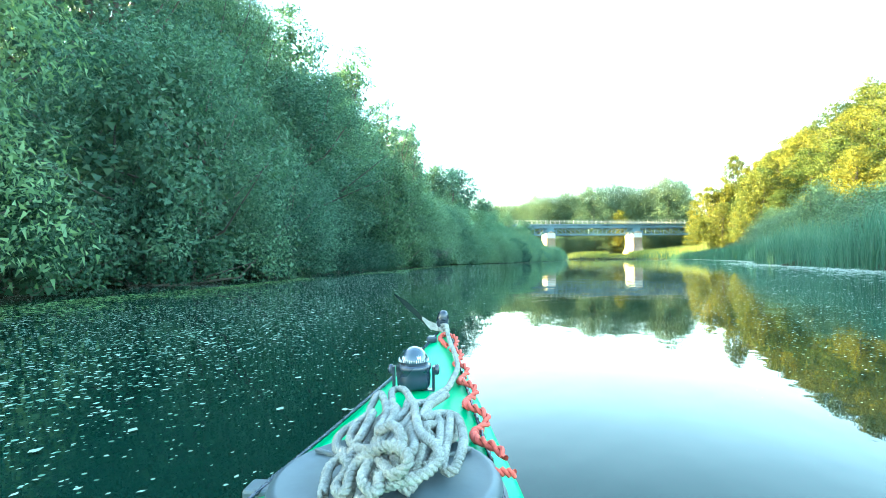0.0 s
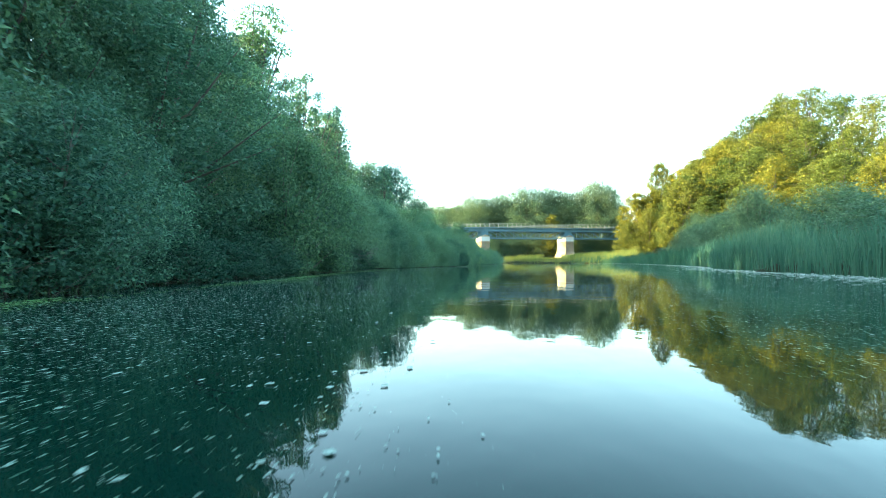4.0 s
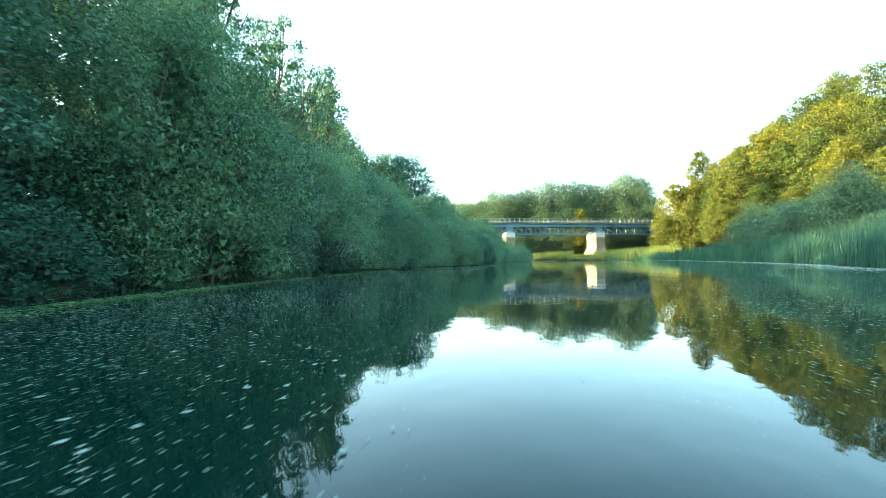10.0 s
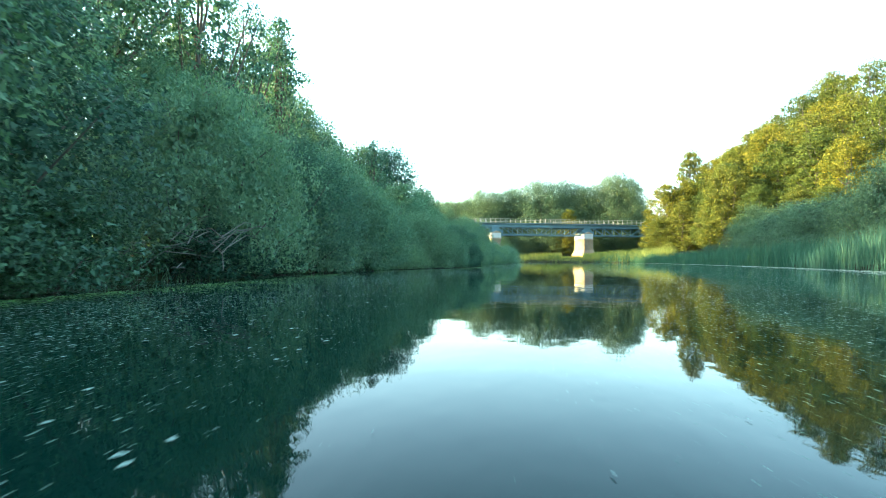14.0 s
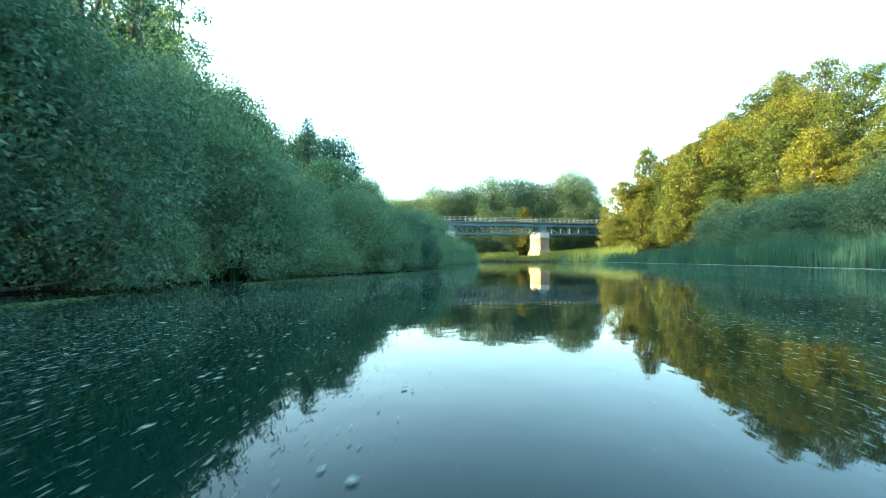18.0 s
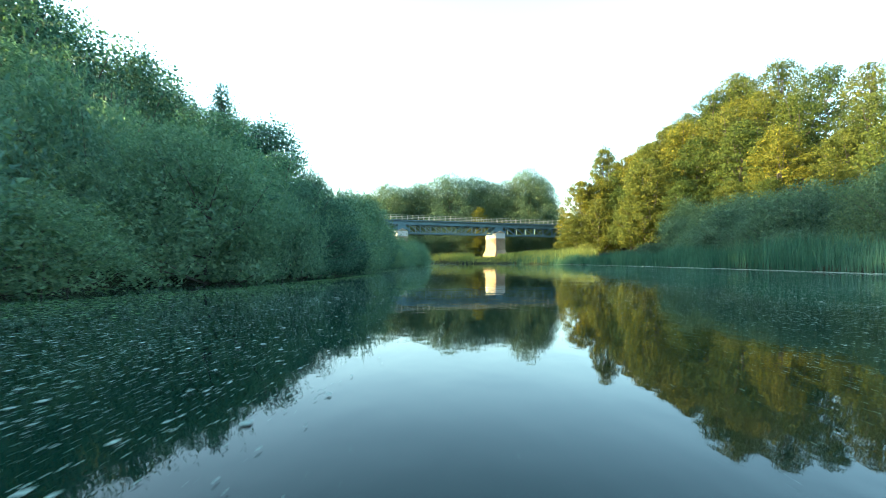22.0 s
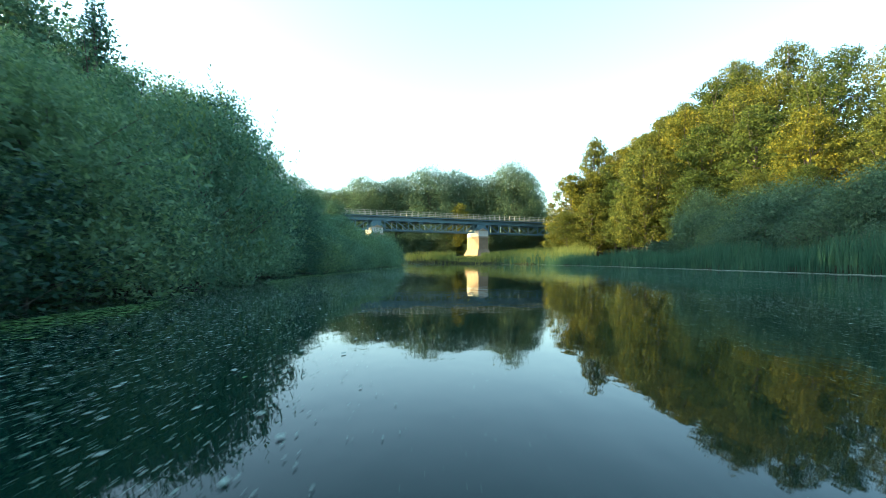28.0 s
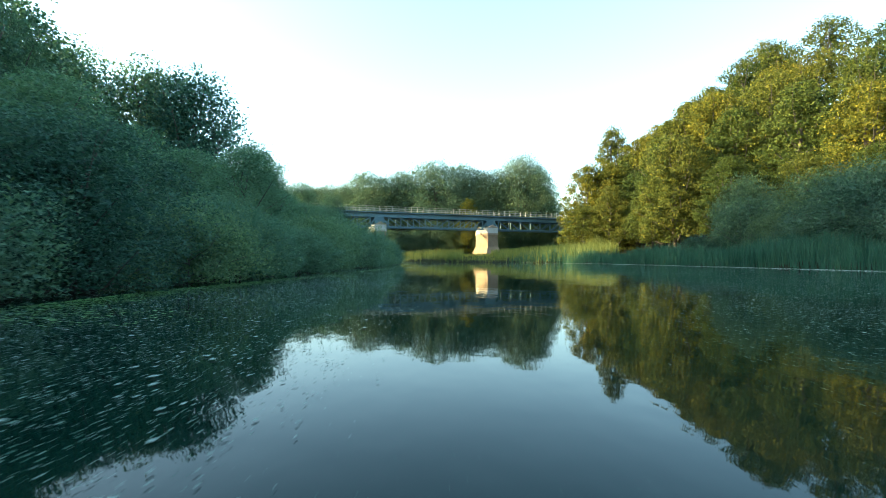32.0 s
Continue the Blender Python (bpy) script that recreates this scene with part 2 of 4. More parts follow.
HATCHRUBBER = plain("blue_grey_rubber", (0.028, 0.042, 0.050), (0.052, 0.070, 0.078), 40, (0.42, 0.58), 0.08, 0.001)
WEBBING = plain("dark_webbing", (0.006, 0.012, 0.010), (0.014, 0.022, 0.018), 200, (0.85, 0.95), 0.3, 0.001, spec=0.1)
ROPE = plain("white_rope_fibre", (0.13, 0.135, 0.12), (0.32, 0.315, 0.285), 420, (0.85, 0.95), 1.0, 0.003, spec=0.1)


def red_cord_build(nt, b):
    f, g = grain(nt, 150, 3), grain(nt, 420, 4)
    red = ramp(nt, g, (0.3, (0.30, 0.035, 0.025)), (0.7, (0.5, 0.085, 0.055)))
    nt.links.new(mixed(nt, ramp(nt, f, (0.67, (0, 0, 0)), (0.71, (1, 1, 1))), red, (0.62, 0.55, 0.48)), b.inputs["Base Color"])
    b.inputs["Roughness"].default_value = 0.85
    relief(nt, b, g, 0.4, 0.001)


REDCORD = material("red_cord_fibre", red_cord_build)
PAINT = plain("white_marking_paint", (0.6, 0.62, 0.62), (0.8, 0.8, 0.8), 200, (0.5, 0.6), 0.0)


def dome_build(nt, b):
    b.inputs["Base Color"].default_value = (0.02, 0.035, 0.055, 1)
    b.inputs["Roughness"].default_value = 0.05
    b.inputs["IOR"].default_value = 1.5
    b.inputs["Coat Weight"].default_value = 0.6


GLASSY = material("smoky_dome", dome_build)


# ---- helpers for meshes ----
def link_mesh(name, me, mat, parent=None, label=""):
    if mat and not me.materials:
        me.materials.append(mat)
    ob = new(name, me)
    if parent:
        ob.parent = parent
    if label:
        ob["label"] = label
    return ob


def part(name, bm, mat, parent=None, label="", smooth=False):
    me = bpy.data.meshes.new(name)
    bm.to_mesh(me)
    bm.free()
    if smooth:
        me.shade_smooth()
    return link_mesh(name, me, mat, parent, label)


def arrays_mesh(name, verts, faces, smooth=False):
    """A mesh from an array of vertices and an array of equal-sided faces."""
    me = bpy.data.meshes.new(name)
    n = faces.shape[1]
    me.vertices.add(len(verts))
    me.vertices.foreach_set("co", np.ascontiguousarray(verts, np.float32).ravel())
    me.loops.add(faces.size)
    me.loops.foreach_set("vertex_index", np.ascontiguousarray(faces, np.int32).ravel())
    me.polygons.add(len(faces))
    me.polygons.foreach_set("loop_start", np.arange(0, faces.size, n, dtype=np.int32))
    me.update(calc_edges=True)
    if smooth:
        me.shade_smooth()
    return me


def thing(name, m, label, category, group="", kind=""):
    ob = new(name)
    ob.matrix_world = m
    return tagged(ob, label, category, group, kind)


def box(bm, size, centre=(0, 0, 0), turn=None, bevel=0.0):
    m = Matrix.Translation(centre) @ (turn or Matrix.Identity(4)) @ Matrix.Diagonal((*size, 1))
    vs = bmesh.ops.create_cube(bm, size=1, matrix=m)["verts"]
    if bevel:
        es = list({e for v in vs for e in v.link_edges})
        bmesh.ops.bevel(bm, geom=es, offset=bevel, segments=2, affect="EDGES", profile=0.5)
    return bm


def tube_arrays(points, radii, sides=6, offset=0):
    """Vertices and quads of a tube along points."""
    pts = np.array(points, float)
    radii = np.broadcast_to(np.asarray(radii, float), len(pts))
    tang = np.gradient(pts, axis=0)
    tang /= np.linalg.norm(tang, axis=1)[:, None] + 1e-9
    ref = np.array([0.0, 0.0, 1.0]) if abs(tang[0, 2]) < 0.9 else np.array([1.0, 0.0, 0.0])
    side = np.cross(tang[0], ref)
    side /= np.linalg.norm(side)
    rings = []
    ang = np.linspace(0, 2 * np.pi, sides, endpoint=False)
    for p, t, r in zip(pts, tang, radii):
        side = side - t * (side @ t)
        side /= np.linalg.norm(side) + 1e-9
        up = np.cross(t, side)
        rings.append(p + r * (np.cos(ang)[:, None] * side + np.sin(ang)[:, None] * up))
    v = np.concatenate(rings)
    i = np.arange(len(pts) - 1)[:, None] * sides
    j = np.arange(sides)[None]
    k = (j + 1) % sides
    q = np.stack([i + j, i + k, i + sides + k, i + sides + j], -1).reshape(-1, 4)
    return v, q + offset


def tubes_mesh(name, list_of, sides=6, smooth=True):
    vs, qs, n = [], [], 0
    for pts, radii in list_of:
        v, q = tube_arrays(pts, radii, sides, n)
        vs.append(v)
        qs.append(q)
        n += len(v)
    return arrays_mesh(name, np.concatenate(vs), np.concatenate(qs), smooth)


# ---- the lie of the land ----
LEFT_Y = (-80, -6, 2, 5, 9, 13, 18, 23, 28, 31, 33, 37, 41, 44, 47, 52, 62, 74, 86, 96, 110)
LEFT_X = (-2.4, -3.7, -4.3, -4.8, -5.9, -6.3, -7.5, -8.2, -8.5, -8.2, -7.6, -7.3, -7.2, -7.8, -8.0, -7.8, -7.7, -8.4, -10.0, -15, -30)
RIGHT_Y = (-80, 0, 12, 28, 36, 50, 66, 80, 90, 100, 108, 130)
RIGHT_X = (7.0, 5.6, 5.5, 6.0, 8.0, 9.6, 10.2, 10.2, 9.8, 7.0, -5.0, -40)


def left_edge(y):
    return np.interp(y, LEFT_Y, LEFT_X)


def right_edge(y):
    return np.interp(y, RIGHT_Y, RIGHT_X)


def smoothstep(a, b, v):
    t = np.clip((np.asarray(v, float) - a) / (b - a), 0, 1)
    return t * t * (3 - 2 * t)


def land(x, y):
    """Height of the ground; below 0 it is the river's bed."""
    x, y = np.asarray(x, float), np.asarray(y, float)
    xl = left_edge(y) - 1.5 + 0.35 * np.sin(y * 0.9) + 0.2 * np.sin(y * 2.3 + 1)
    xr = right_edge(y) + 0.3 * np.sin(y * 0.7 + 2) + 0.2 * np.sin(y * 1.9)
    dl, dr = xl - x, x - xr
    out = np.maximum(dl, dr)
    z = np.where(out < 0, -1.2 * smoothstep(0, 2.0, -out) - 0.06, 0.0)
    z = z + 0.30 * smoothstep(0.0, 0.9, out) + 0.5 * smoothstep(1.0, 8, out)
    dh = x - np.interp(y, (0, 60, 100, 130, 160), (16, 18, 18, 19, 30))
    z = z + (smoothstep(-3, 36, dh) * 21 + smoothstep(34, 150, dh) * 12) * smoothstep(45, 130, y) * (1 - 0.9 * smoothstep(150, 195, y))
    z = z + np.where(dl > 0, 2.0 * smoothstep(6, 60, dl), 0)
    z = z + 9 * smoothstep(158, 230, y) + 0.08 * np.sin(x * 0.8) * np.sin(y * 0.7 + 1)
    return z


def land_at(x, y):
    return float(land(x, y))


gx = np.unique(np.concatenate([np.linspace(-1500, -90, 12), np.linspace(-90, -22, 30), np.arange(-22, 24, 0.5), np.linspace(24, 90, 34), np.linspace(90, 1500, 12)]))
gy = np.unique(np.concatenate([np.linspace(-1500, -80, 10), np.linspace(-80, -10, 30), np.arange(-10, 114, 1.0), np.linspace(114, 240, 42), np.linspace(240, 2000, 12)]))
GX, GY = np.meshgrid(gx, gy)
gv = np.stack([GX.ravel(), GY.ravel(), land(GX, GY).ravel()], -1)
gi = np.arange(len(gv)).reshape(GX.shape)
gq = np.stack([gi[:-1, :-1], gi[:-1, 1:], gi[1:, 1:], gi[1:, :-1]], -1).reshape(-1, 4)
tagged(link_mesh("ground", arrays_mesh("ground", gv, gq, True), SOIL),
       "dark damp river banks rising to a wooded hill", "ground", kind="structure")
wx, wy = np.meshgrid(np.linspace(-70, 30, 3), np.linspace(-80, 118, 3))
wv = np.stack([wx.ravel(), wy.ravel(), 0 * wx.ravel()], -1)
wi = np.arange(9).reshape(3, 3)
wq = np.stack([wi[:-1, :-1], wi[:-1, 1:], wi[1:, 1:], wi[1:, :-1]], -1).reshape(-1, 4)
tagged(link_mesh("water", arrays_mesh("water", wv, wq), WATER),
       "calm dark green river mirroring sky and trees", "river", kind="structure")


# ---- plants ----
def leaves_arrays(centres, radii, counts, size, rng, droop=0.0, slim=0.45, tri=False):
    """Folded leaves spread over the outer part of clumps."""
    c = np.repeat(centres, counts, axis=0)
    r = np.repeat(radii, counts, axis=0)
    n = len(c)
    d = rng.normal(size=(n, 3))
    d /= np.linalg.norm(d, axis=1)[:, None]
    p = c + d * r * (rng.uniform(0.3, 1.0, (n, 1)) ** 0.5) * (1 + 0.18 * rng.normal(size=(n, 1)))
    nrm = d + rng.normal(size=(n, 3)) * 0.5
    nrm[:, 2] += 0.25
    nrm /= np.linalg.norm(nrm, axis=1)[:, None]
    way = rng.normal(size=(n, 3))
    way -= nrm * np.sum(way * nrm, axis=1)[:, None]
    way += d * 0.45
    way[:, 2] += 0.15 - droop * 1.4
    way /= np.linalg.norm(way, axis=1)[:, None]
    flat = np.cross(way, nrm)
    flat /= np.linalg.norm(flat, axis=1)[:, None] + 1e-9
    s = size * rng.uniform(0.6, 1.35, (n, 1))
    w = s * slim * 0.5
    if tri:
        v = np.stack([p - flat * w * 1.3, p + flat * w * 1.3, p + way * s], 1)
        return v.reshape(-1, 3), np.arange(3 * n).reshape(n, 3)
    v = np.stack([p, p + way * s * 0.5 + flat * w + nrm * w * 0.5, p + way * s, p + way * s * 0.5 - flat * w + nrm * w * 0.5], 1)
    return v.reshape(-1, 3), np.arange(4 * n).reshape(n, 4)


def tree(name, m, height, spread, clumps, per, size, mat, rng, label, base=0.3, droop=0.0, slim=0.5, lean=0.0, group="", stems=1, lump=0.34, point=0.5, flat=0.85, tri=False, shoots=0):
    """A tapered trunk with limbs that reach into a crown of leafy clumps: broad leaves inside, fine ones outside."""
    ob = thing(name, m, label, "tree" if name.endswith("tree") else "shrub", group)
    limbs = []
    f = (np.arange(clumps) + 0.5) / clumps
    zz = np.clip(f + rng.uniform(-0.04, 0.04, clumps), 0, 1)
    ang = np.arange(clumps) * 2.399 + rng.uniform(-0.6, 0.6, clumps)
    wide = np.clip(1 - zz ** 2.2, 0.02, 1) ** point * np.interp(zz, (0, 0.25, 1), (0.82, 1.0, 1.0))
    rad = wide * rng.uniform(0.45, 1.0, clumps) ** 0.6
    z0 = height * base
    cs = np.stack([spread * rad * np.cos(ang) + lean * zz, spread * rad * np.sin(ang), z0 + (height - z0) * (0.06 + 0.88 * zz)], -1)
    rr = spread * lump * rng.uniform(0.7, 1.3, (clumps, 1)) * np.array([1, 1, flat])
    for k in range(stems):
        a = k * 2.1 + rng.uniform(0, 1)
        foot = np.array([0.25 * spread * math.cos(a), 0.25 * spread * math.sin(a), -0.3]) * (stems > 1) + np.array([0, 0, -0.3])
        tip = np.array([lean * 1.1 + 0.3 * spread * math.cos(a) * (stems > 1), 0.3 * spread * math.sin(a) * (stems > 1), height * 0.9])
        pts = [foot + (tip - foot) * g + rng.normal(size=3) * 0.03 * height * (0 < g < 1) for g in (0, 0.2, 0.45, 0.7, 1)]
        limbs.append((pts, height * np.array([0.017, 0.014, 0.010, 0.006, 0.0015]) / math.sqrt(stems)))
    trunk = limbs[0][0]
    for c in cs[:: max(1, clumps // 16)]:
        g = min(0.8, max(0.15, (c[2] / height) * 0.75))
        s = trunk[0] + (trunk[-1] - trunk[0]) * g
        mdl = (s + c) / 2 + np.array([0, 0, -0.05 * height]) + rng.normal(size=3) * 0.05 * spread
        limbs.append(([s, mdl, c, c + (c - mdl) * 0.3], height * np.array([0.006, 0.004, 0.002, 0.0007])))
    link_mesh("trunk", tubes_mesh("trunk", limbs, 6), BARK, ob)
    inner = cs * np.array([0.5, 0.5, 0.9])
    v1, q1 = leaves_arrays(inner, rr * 0.8, max(12, per // 5), max(size * 1.5, 0.028 * spread), rng, droop, 0.75, tri)
    v2, q2 = leaves_arrays(cs, rr, per, size, rng, droop, slim, tri)
    v = np.concatenate([v1, v2])
    v[:, 2] = np.maximum(v[:, 2], 0.03)
    link_mesh("crown", arrays_mesh("crown", v, np.concatenate([q1, q2 + len(v1)])), mat, ob)
    if shoots:
        # Young upright shoots with paired leaves that stand out of the crown.
        pick = rng.integers(0, clumps, shoots)
        out = rng.normal(size=(shoots, 3))
        out[:, 2] = np.abs(out[:, 2]) * 0.5
        out /= np.linalg.norm(out, axis=1)[:, None]
        foot = cs[pick] + out * rr[pick] * 0.8
        way = out * 0.55 + np.array([0, 0, 1.0])
        step = np.linspace(0, 1, 14)
        stem = (foot[:, None] + way[:, None] * (step * 0.42)[None, :, None] * rng.uniform(0.6, 1.3, (shoots, 1, 1))).reshape(-1, 3)
        n = len(stem)
        a = np.tile(np.arange(14) * 2.4, shoots) + rng.uniform(0, 0.6, n)
        tip = np.stack([np.cos(a), np.sin(a), rng.uniform(0.5, 1.1, n)], -1)
        side = np.stack([-np.sin(a), np.cos(a), 0 * a], -1) * 0.014
        size_of = (0.11 * (1.15 - 0.6 * np.tile(step, shoots)))[:, None]
        leaf = np.stack([stem, stem + tip * size_of * 0.5 + side, stem + tip * size_of, stem + tip * size_of * 0.5 - side], 1)
        tagged(link_mesh("young_growth", arrays_mesh("young_growth", leaf.reshape(-1, 3), np.arange(4 * n).reshape(n, 4)), YOUNG, ob, "pale upright young shoots"), kind="stuff")
    return ob


def at(x, y, turn=0.0, scale=1.0, sz=None, dz=-0.05):
    return pose(x, y, max(land_at(x, y), 0.06) + dz, 0, 0, turn) @ Matrix.Diagonal((scale, scale, sz or scale, 1))


def plant(master, x, y, turn, scale, sz=None):
    return copy_thing(master, at(x, y, turn, scale, sz))


rng = np.random.default_rng(7)
# Left bank: willow bushes at the water, taller trees behind.
WL = "grey-green willow bush leaning over the water's edge"
AL = "tall dark green alder standing behind the willows"
WG, AG = "willows on the bank", "trees on the bank"
willow_a = tree("willow_shrub", at(-6.5, 5.4), 3.8, 2.2, 115, 290, 0.062, ALDER, rng, "dark green willow bush leaning over the water's edge", 0.0, 0.3, 0.36, 0.1, WG, 3, 0.18, tri=True)
willow_b = tree("willow_shrub", at(-10.2, 11.6), 4.2, 2.3, 115, 290, 0.064, WILLOW, rng, WL, 0.0, 0.4, 0.32, 0.2, WG, 3, 0.18, tri=True)
willow_c = tree("willow_shrub", at(-10.6, 29.0), 3.4, 2.1, 92, 250, 0.074, HAZELEAF, rng, "leafy sallow bush with upright shoots over the water", 0.0, -0.35, 0.42, 0.1, WG, 3, 0.20, tri=True, shoots=170)
alder_a = tree("alder_tree", at(-10.4, 7.0), 8.4, 2.8, 125, 300, 0.072, ALDER, rng, AL, 0.12, 0.1, 0.5, 0.2, AG, 1, 0.185, tri=True)
alder_b = tree("alder_tree", at(-12.2, 2.6), 9.0, 2.7, 125, 280, 0.075, WILLOW, rng, "tall grey-green willow standing behind the bushes", 0.06, 0.3, 0.4, 0.0, AG, 1, 0.185, tri=True)
airy = tree("alder_tree", at(-15.0, 3.0), 12.6, 3.1, 80, 200, 0.11, ALDER, rng, "tall airy alder with sky showing through its crown", 0.24, 0.05, 0.6, 0.2, AG, 1, 0.19, 0.6, 0.7, True)
back_tree = tree("alder_tree", at(-16.5, 10.0), 8.7, 2.8, 90, 170, 0.105, WILLOW, rng, "grey-green tree standing behind the willows", 0.04, 0.1, 0.6, 0.1, AG, 1, 0.22, tri=True)
low_bush = tree("willow_shrub", at(-11.0, 66.0), 1.7, 1.5, 60, 170, 0.058, HAZELEAF, rng, WL, 0.0, -0.1, 0.42, 0.1, WG, 3, 0.24, tri=True, shoots=50)
bramble = tree("bramble_shrub", at(-9.0, 12.4), 1.6, 1.4, 50, 150, 0.065, SHADE, rng, "tangled bramble with the shade under the trees put into its dark leaves", 0.0, 0.1, 0.5, 0.1, "brambles on the bank", 3, 0.24, tri=True)
spire = tree("poplar_tree", at(-15.0, 33.6), 10.2, 1.5, 44, 80, 0.13, ALDER, rng, "slender dark tree rising to a point above the bank", 0.1, 0.0, 0.6, 0.0, AG, 1, 0.30, 0.95, tri=True)
oak = tree("oak_tree", at(-29.5, 87.0), 16.8, 5.2, 110, 130, 0.24, ALDER, rng, "dense rounded oak above the bank bushes", 0.06, 0.0, 0.7, 0.0, AG, 1, 0.30, tri=True)
willow_d = tree("willow_shrub", at(-9.3, 18.5), 3.7, 2.2, 110, 280, 0.064, SHADEWILLOW, rng, "dense willow bush with the bank's deep shade put into its dark leaves", 0.0, 0.25, 0.38, 0.1, WG, 3, 0.18, tri=True)
plant(alder_a, -11.8, 12.5, 200, 1.0, 1.05)
y, k = -2.5, 0
while y < 92:
    step = rng.uniform(2.5, 4.4) if y < 50 else 2.5
    y, k = y + step, k + 1
    if min(abs(y - 5.4), abs(y - 11.2), abs(y - 18.5)) < 1.7 or 9.6 < y < 14.4:
        continue
    h = float(np.interp(y, (-9, 18, 30, 42, 50, 57, 64, 92), (3.5, 3.5, 2.5, 2.3, 1.7, 1.35, 1.0, 0.95))) / 3.8 * rng.uniform(0.62, 1.25)
    w = 0.5 * h + 0.42
    x = float(left_edge(y)) - (1.35 if y < 28 else 1.6 if y < 50 else 1.85) * w + rng.uniform(-0.3, 0.1)
    if y > 56:
        plant(low_bush, x - 0.3, y, rng.uniform(0, 360), rng.uniform(0.75, 1.0), rng.uniform(0.72, 0.98))
        continue
    # Darkest leaves, carrying painted shade, go between y 9 and 22.
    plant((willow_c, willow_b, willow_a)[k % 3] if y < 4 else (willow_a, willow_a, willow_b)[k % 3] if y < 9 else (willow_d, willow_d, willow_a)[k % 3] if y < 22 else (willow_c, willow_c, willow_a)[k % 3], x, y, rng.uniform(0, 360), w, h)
for k, y in enumerate(np.arange(-0.2, 92, 3.7)):
    if min(abs(y - 7.0), abs(y - 12.5)) < 1.5:
        continue
    h = float(np.interp(y, (-7, 20, 25, 27, 31, 36, 41, 46, 50, 56, 64, 92), (8.2, 8.2, 6.8, 5.5, 3.3, 2.9, 4.1, 4.9, 4.6, 3.8, 3.7, 4.0))) / 8.7 * rng.uniform(0.74, 1.12)
    x = float(left_edge(y)) - 4.9 + rng.uniform(-0.5, 0.4)
    plant((alder_a if 5 < y < 21 else alder_b) if y < 40 else back_tree, x, y, rng.uniform(0, 360), 0.45 + 0.45 * h, h)
for k, y in enumerate(np.arange(-4, 92, 4.2)):
    h = float(np.interp(y, (0, 14, 22, 26, 30, 35, 41, 50, 56, 63, 92), (12, 13.2, 13.0, 11.0, 7.4, 4.4, 4.5, 5.2, 4.4, 4.0, 4.2))) / 8.7 * rng.uniform(0.88, 1.06)
    x = float(left_edge(y)) - 8.4 + rng.uniform(-0.6, 0.6)
    if y < 31:
        plant(airy, x, y, rng.uniform(0, 360), 0.45 + 0.37 * h, h * 8.7 / 12.6)
    else:
        plant(back_tree, x, y, rng.uniform(0, 360), 0.5 + 0.5 * h, h)
for k, y in enumerate(np.arange(-6, 96, 5.5)):
    h = float(np.interp(y, (0, 28, 36, 56, 62, 92), (0.72, 0.7, 0.5, 0.38, 0.36, 0.32)))
    plant(back_tree, float(left_edge(y)) - 13 + rng.uniform(-1, 1), y, rng.uniform(0, 360), 1.1, h)
for k, y in enumerate(np.arange(-1, 58, 3.0)):
    plant(low_bush, float(left_edge(y)) - rng.uniform(3.2, 6.6), y + rng.uniform(-0.5, 0.5), rng.uniform(0, 360), 1.2, rng.uniform(1.2, 1.8))
plant(alder_a, -9.6, 12.9, 80, 0.98, 0.72)
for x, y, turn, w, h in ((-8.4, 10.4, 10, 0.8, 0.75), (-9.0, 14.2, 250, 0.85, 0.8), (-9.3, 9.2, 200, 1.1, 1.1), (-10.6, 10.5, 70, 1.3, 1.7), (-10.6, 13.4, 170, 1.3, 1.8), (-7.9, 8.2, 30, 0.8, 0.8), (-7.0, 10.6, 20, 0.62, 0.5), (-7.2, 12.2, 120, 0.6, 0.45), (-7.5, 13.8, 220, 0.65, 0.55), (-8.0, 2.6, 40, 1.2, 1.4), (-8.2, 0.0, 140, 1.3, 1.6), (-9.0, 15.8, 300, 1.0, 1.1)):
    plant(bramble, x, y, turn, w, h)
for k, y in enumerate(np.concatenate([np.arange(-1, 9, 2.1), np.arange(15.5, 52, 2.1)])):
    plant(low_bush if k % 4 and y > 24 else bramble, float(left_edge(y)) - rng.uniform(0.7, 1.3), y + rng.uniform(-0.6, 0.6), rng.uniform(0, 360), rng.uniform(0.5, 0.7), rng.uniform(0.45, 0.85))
thin = tree("alder_tree", at(-15.2, 31.8), 9.2, 2.4, 56, 120, 0.10, ALDER, rng, "thin open-crowned alder with bare twigs against the sky", 0.22, 0.0, 0.55, 0.2, AG, 1, 0.17, 0.6, 0.6, True)
for x, y, turn, w, h in ((-15.6, 25.5, 30, 1.2, 1.4), (-14.6, 28.6, 150, 1.0, 1.15), (-18.4, 39.6, 220, 1.1, 1.25), (-17.2, 36.4, 90, 0.95, 0.95), (-19.0, 46.0, 310, 0.8, 0.74)):
    plant(thin, x, y, turn, w, h)
for x, y, turn, sc in ((-19.5, 41.0, 40, 0.95), (-19.7, 56.0, 200, 1.02)):
    plant(spire, x, y, turn, sc)
for x, y, turn, w, h in ((-20.8, 58.0, 20, 0.8, 1.0),):
    plant(alder_a, x, y, turn, w, h)
# Added row, mostly hidden: keeps low sun off the right bank; tops fill skyline.
for k, y in enumerate(range(48, 84, 6)):
    plant(oak, -34.0 + rng.uniform(-2, 2), y, rng.uniform(0, 360), 1.0, rng.uniform(0.88, 1.0))
for x, y, turn, sc in ((-34.5, 88, 70, 1.05), (-26.0, 92, 160, 0.68), (-39, 84, 250, 1.05), (-31.5, 109, 30, 0.76), (-25.5, 106, 290, 0.62), (-21.0, 104, 110, 0.5)):
    plant(oak, x, y, turn, sc)

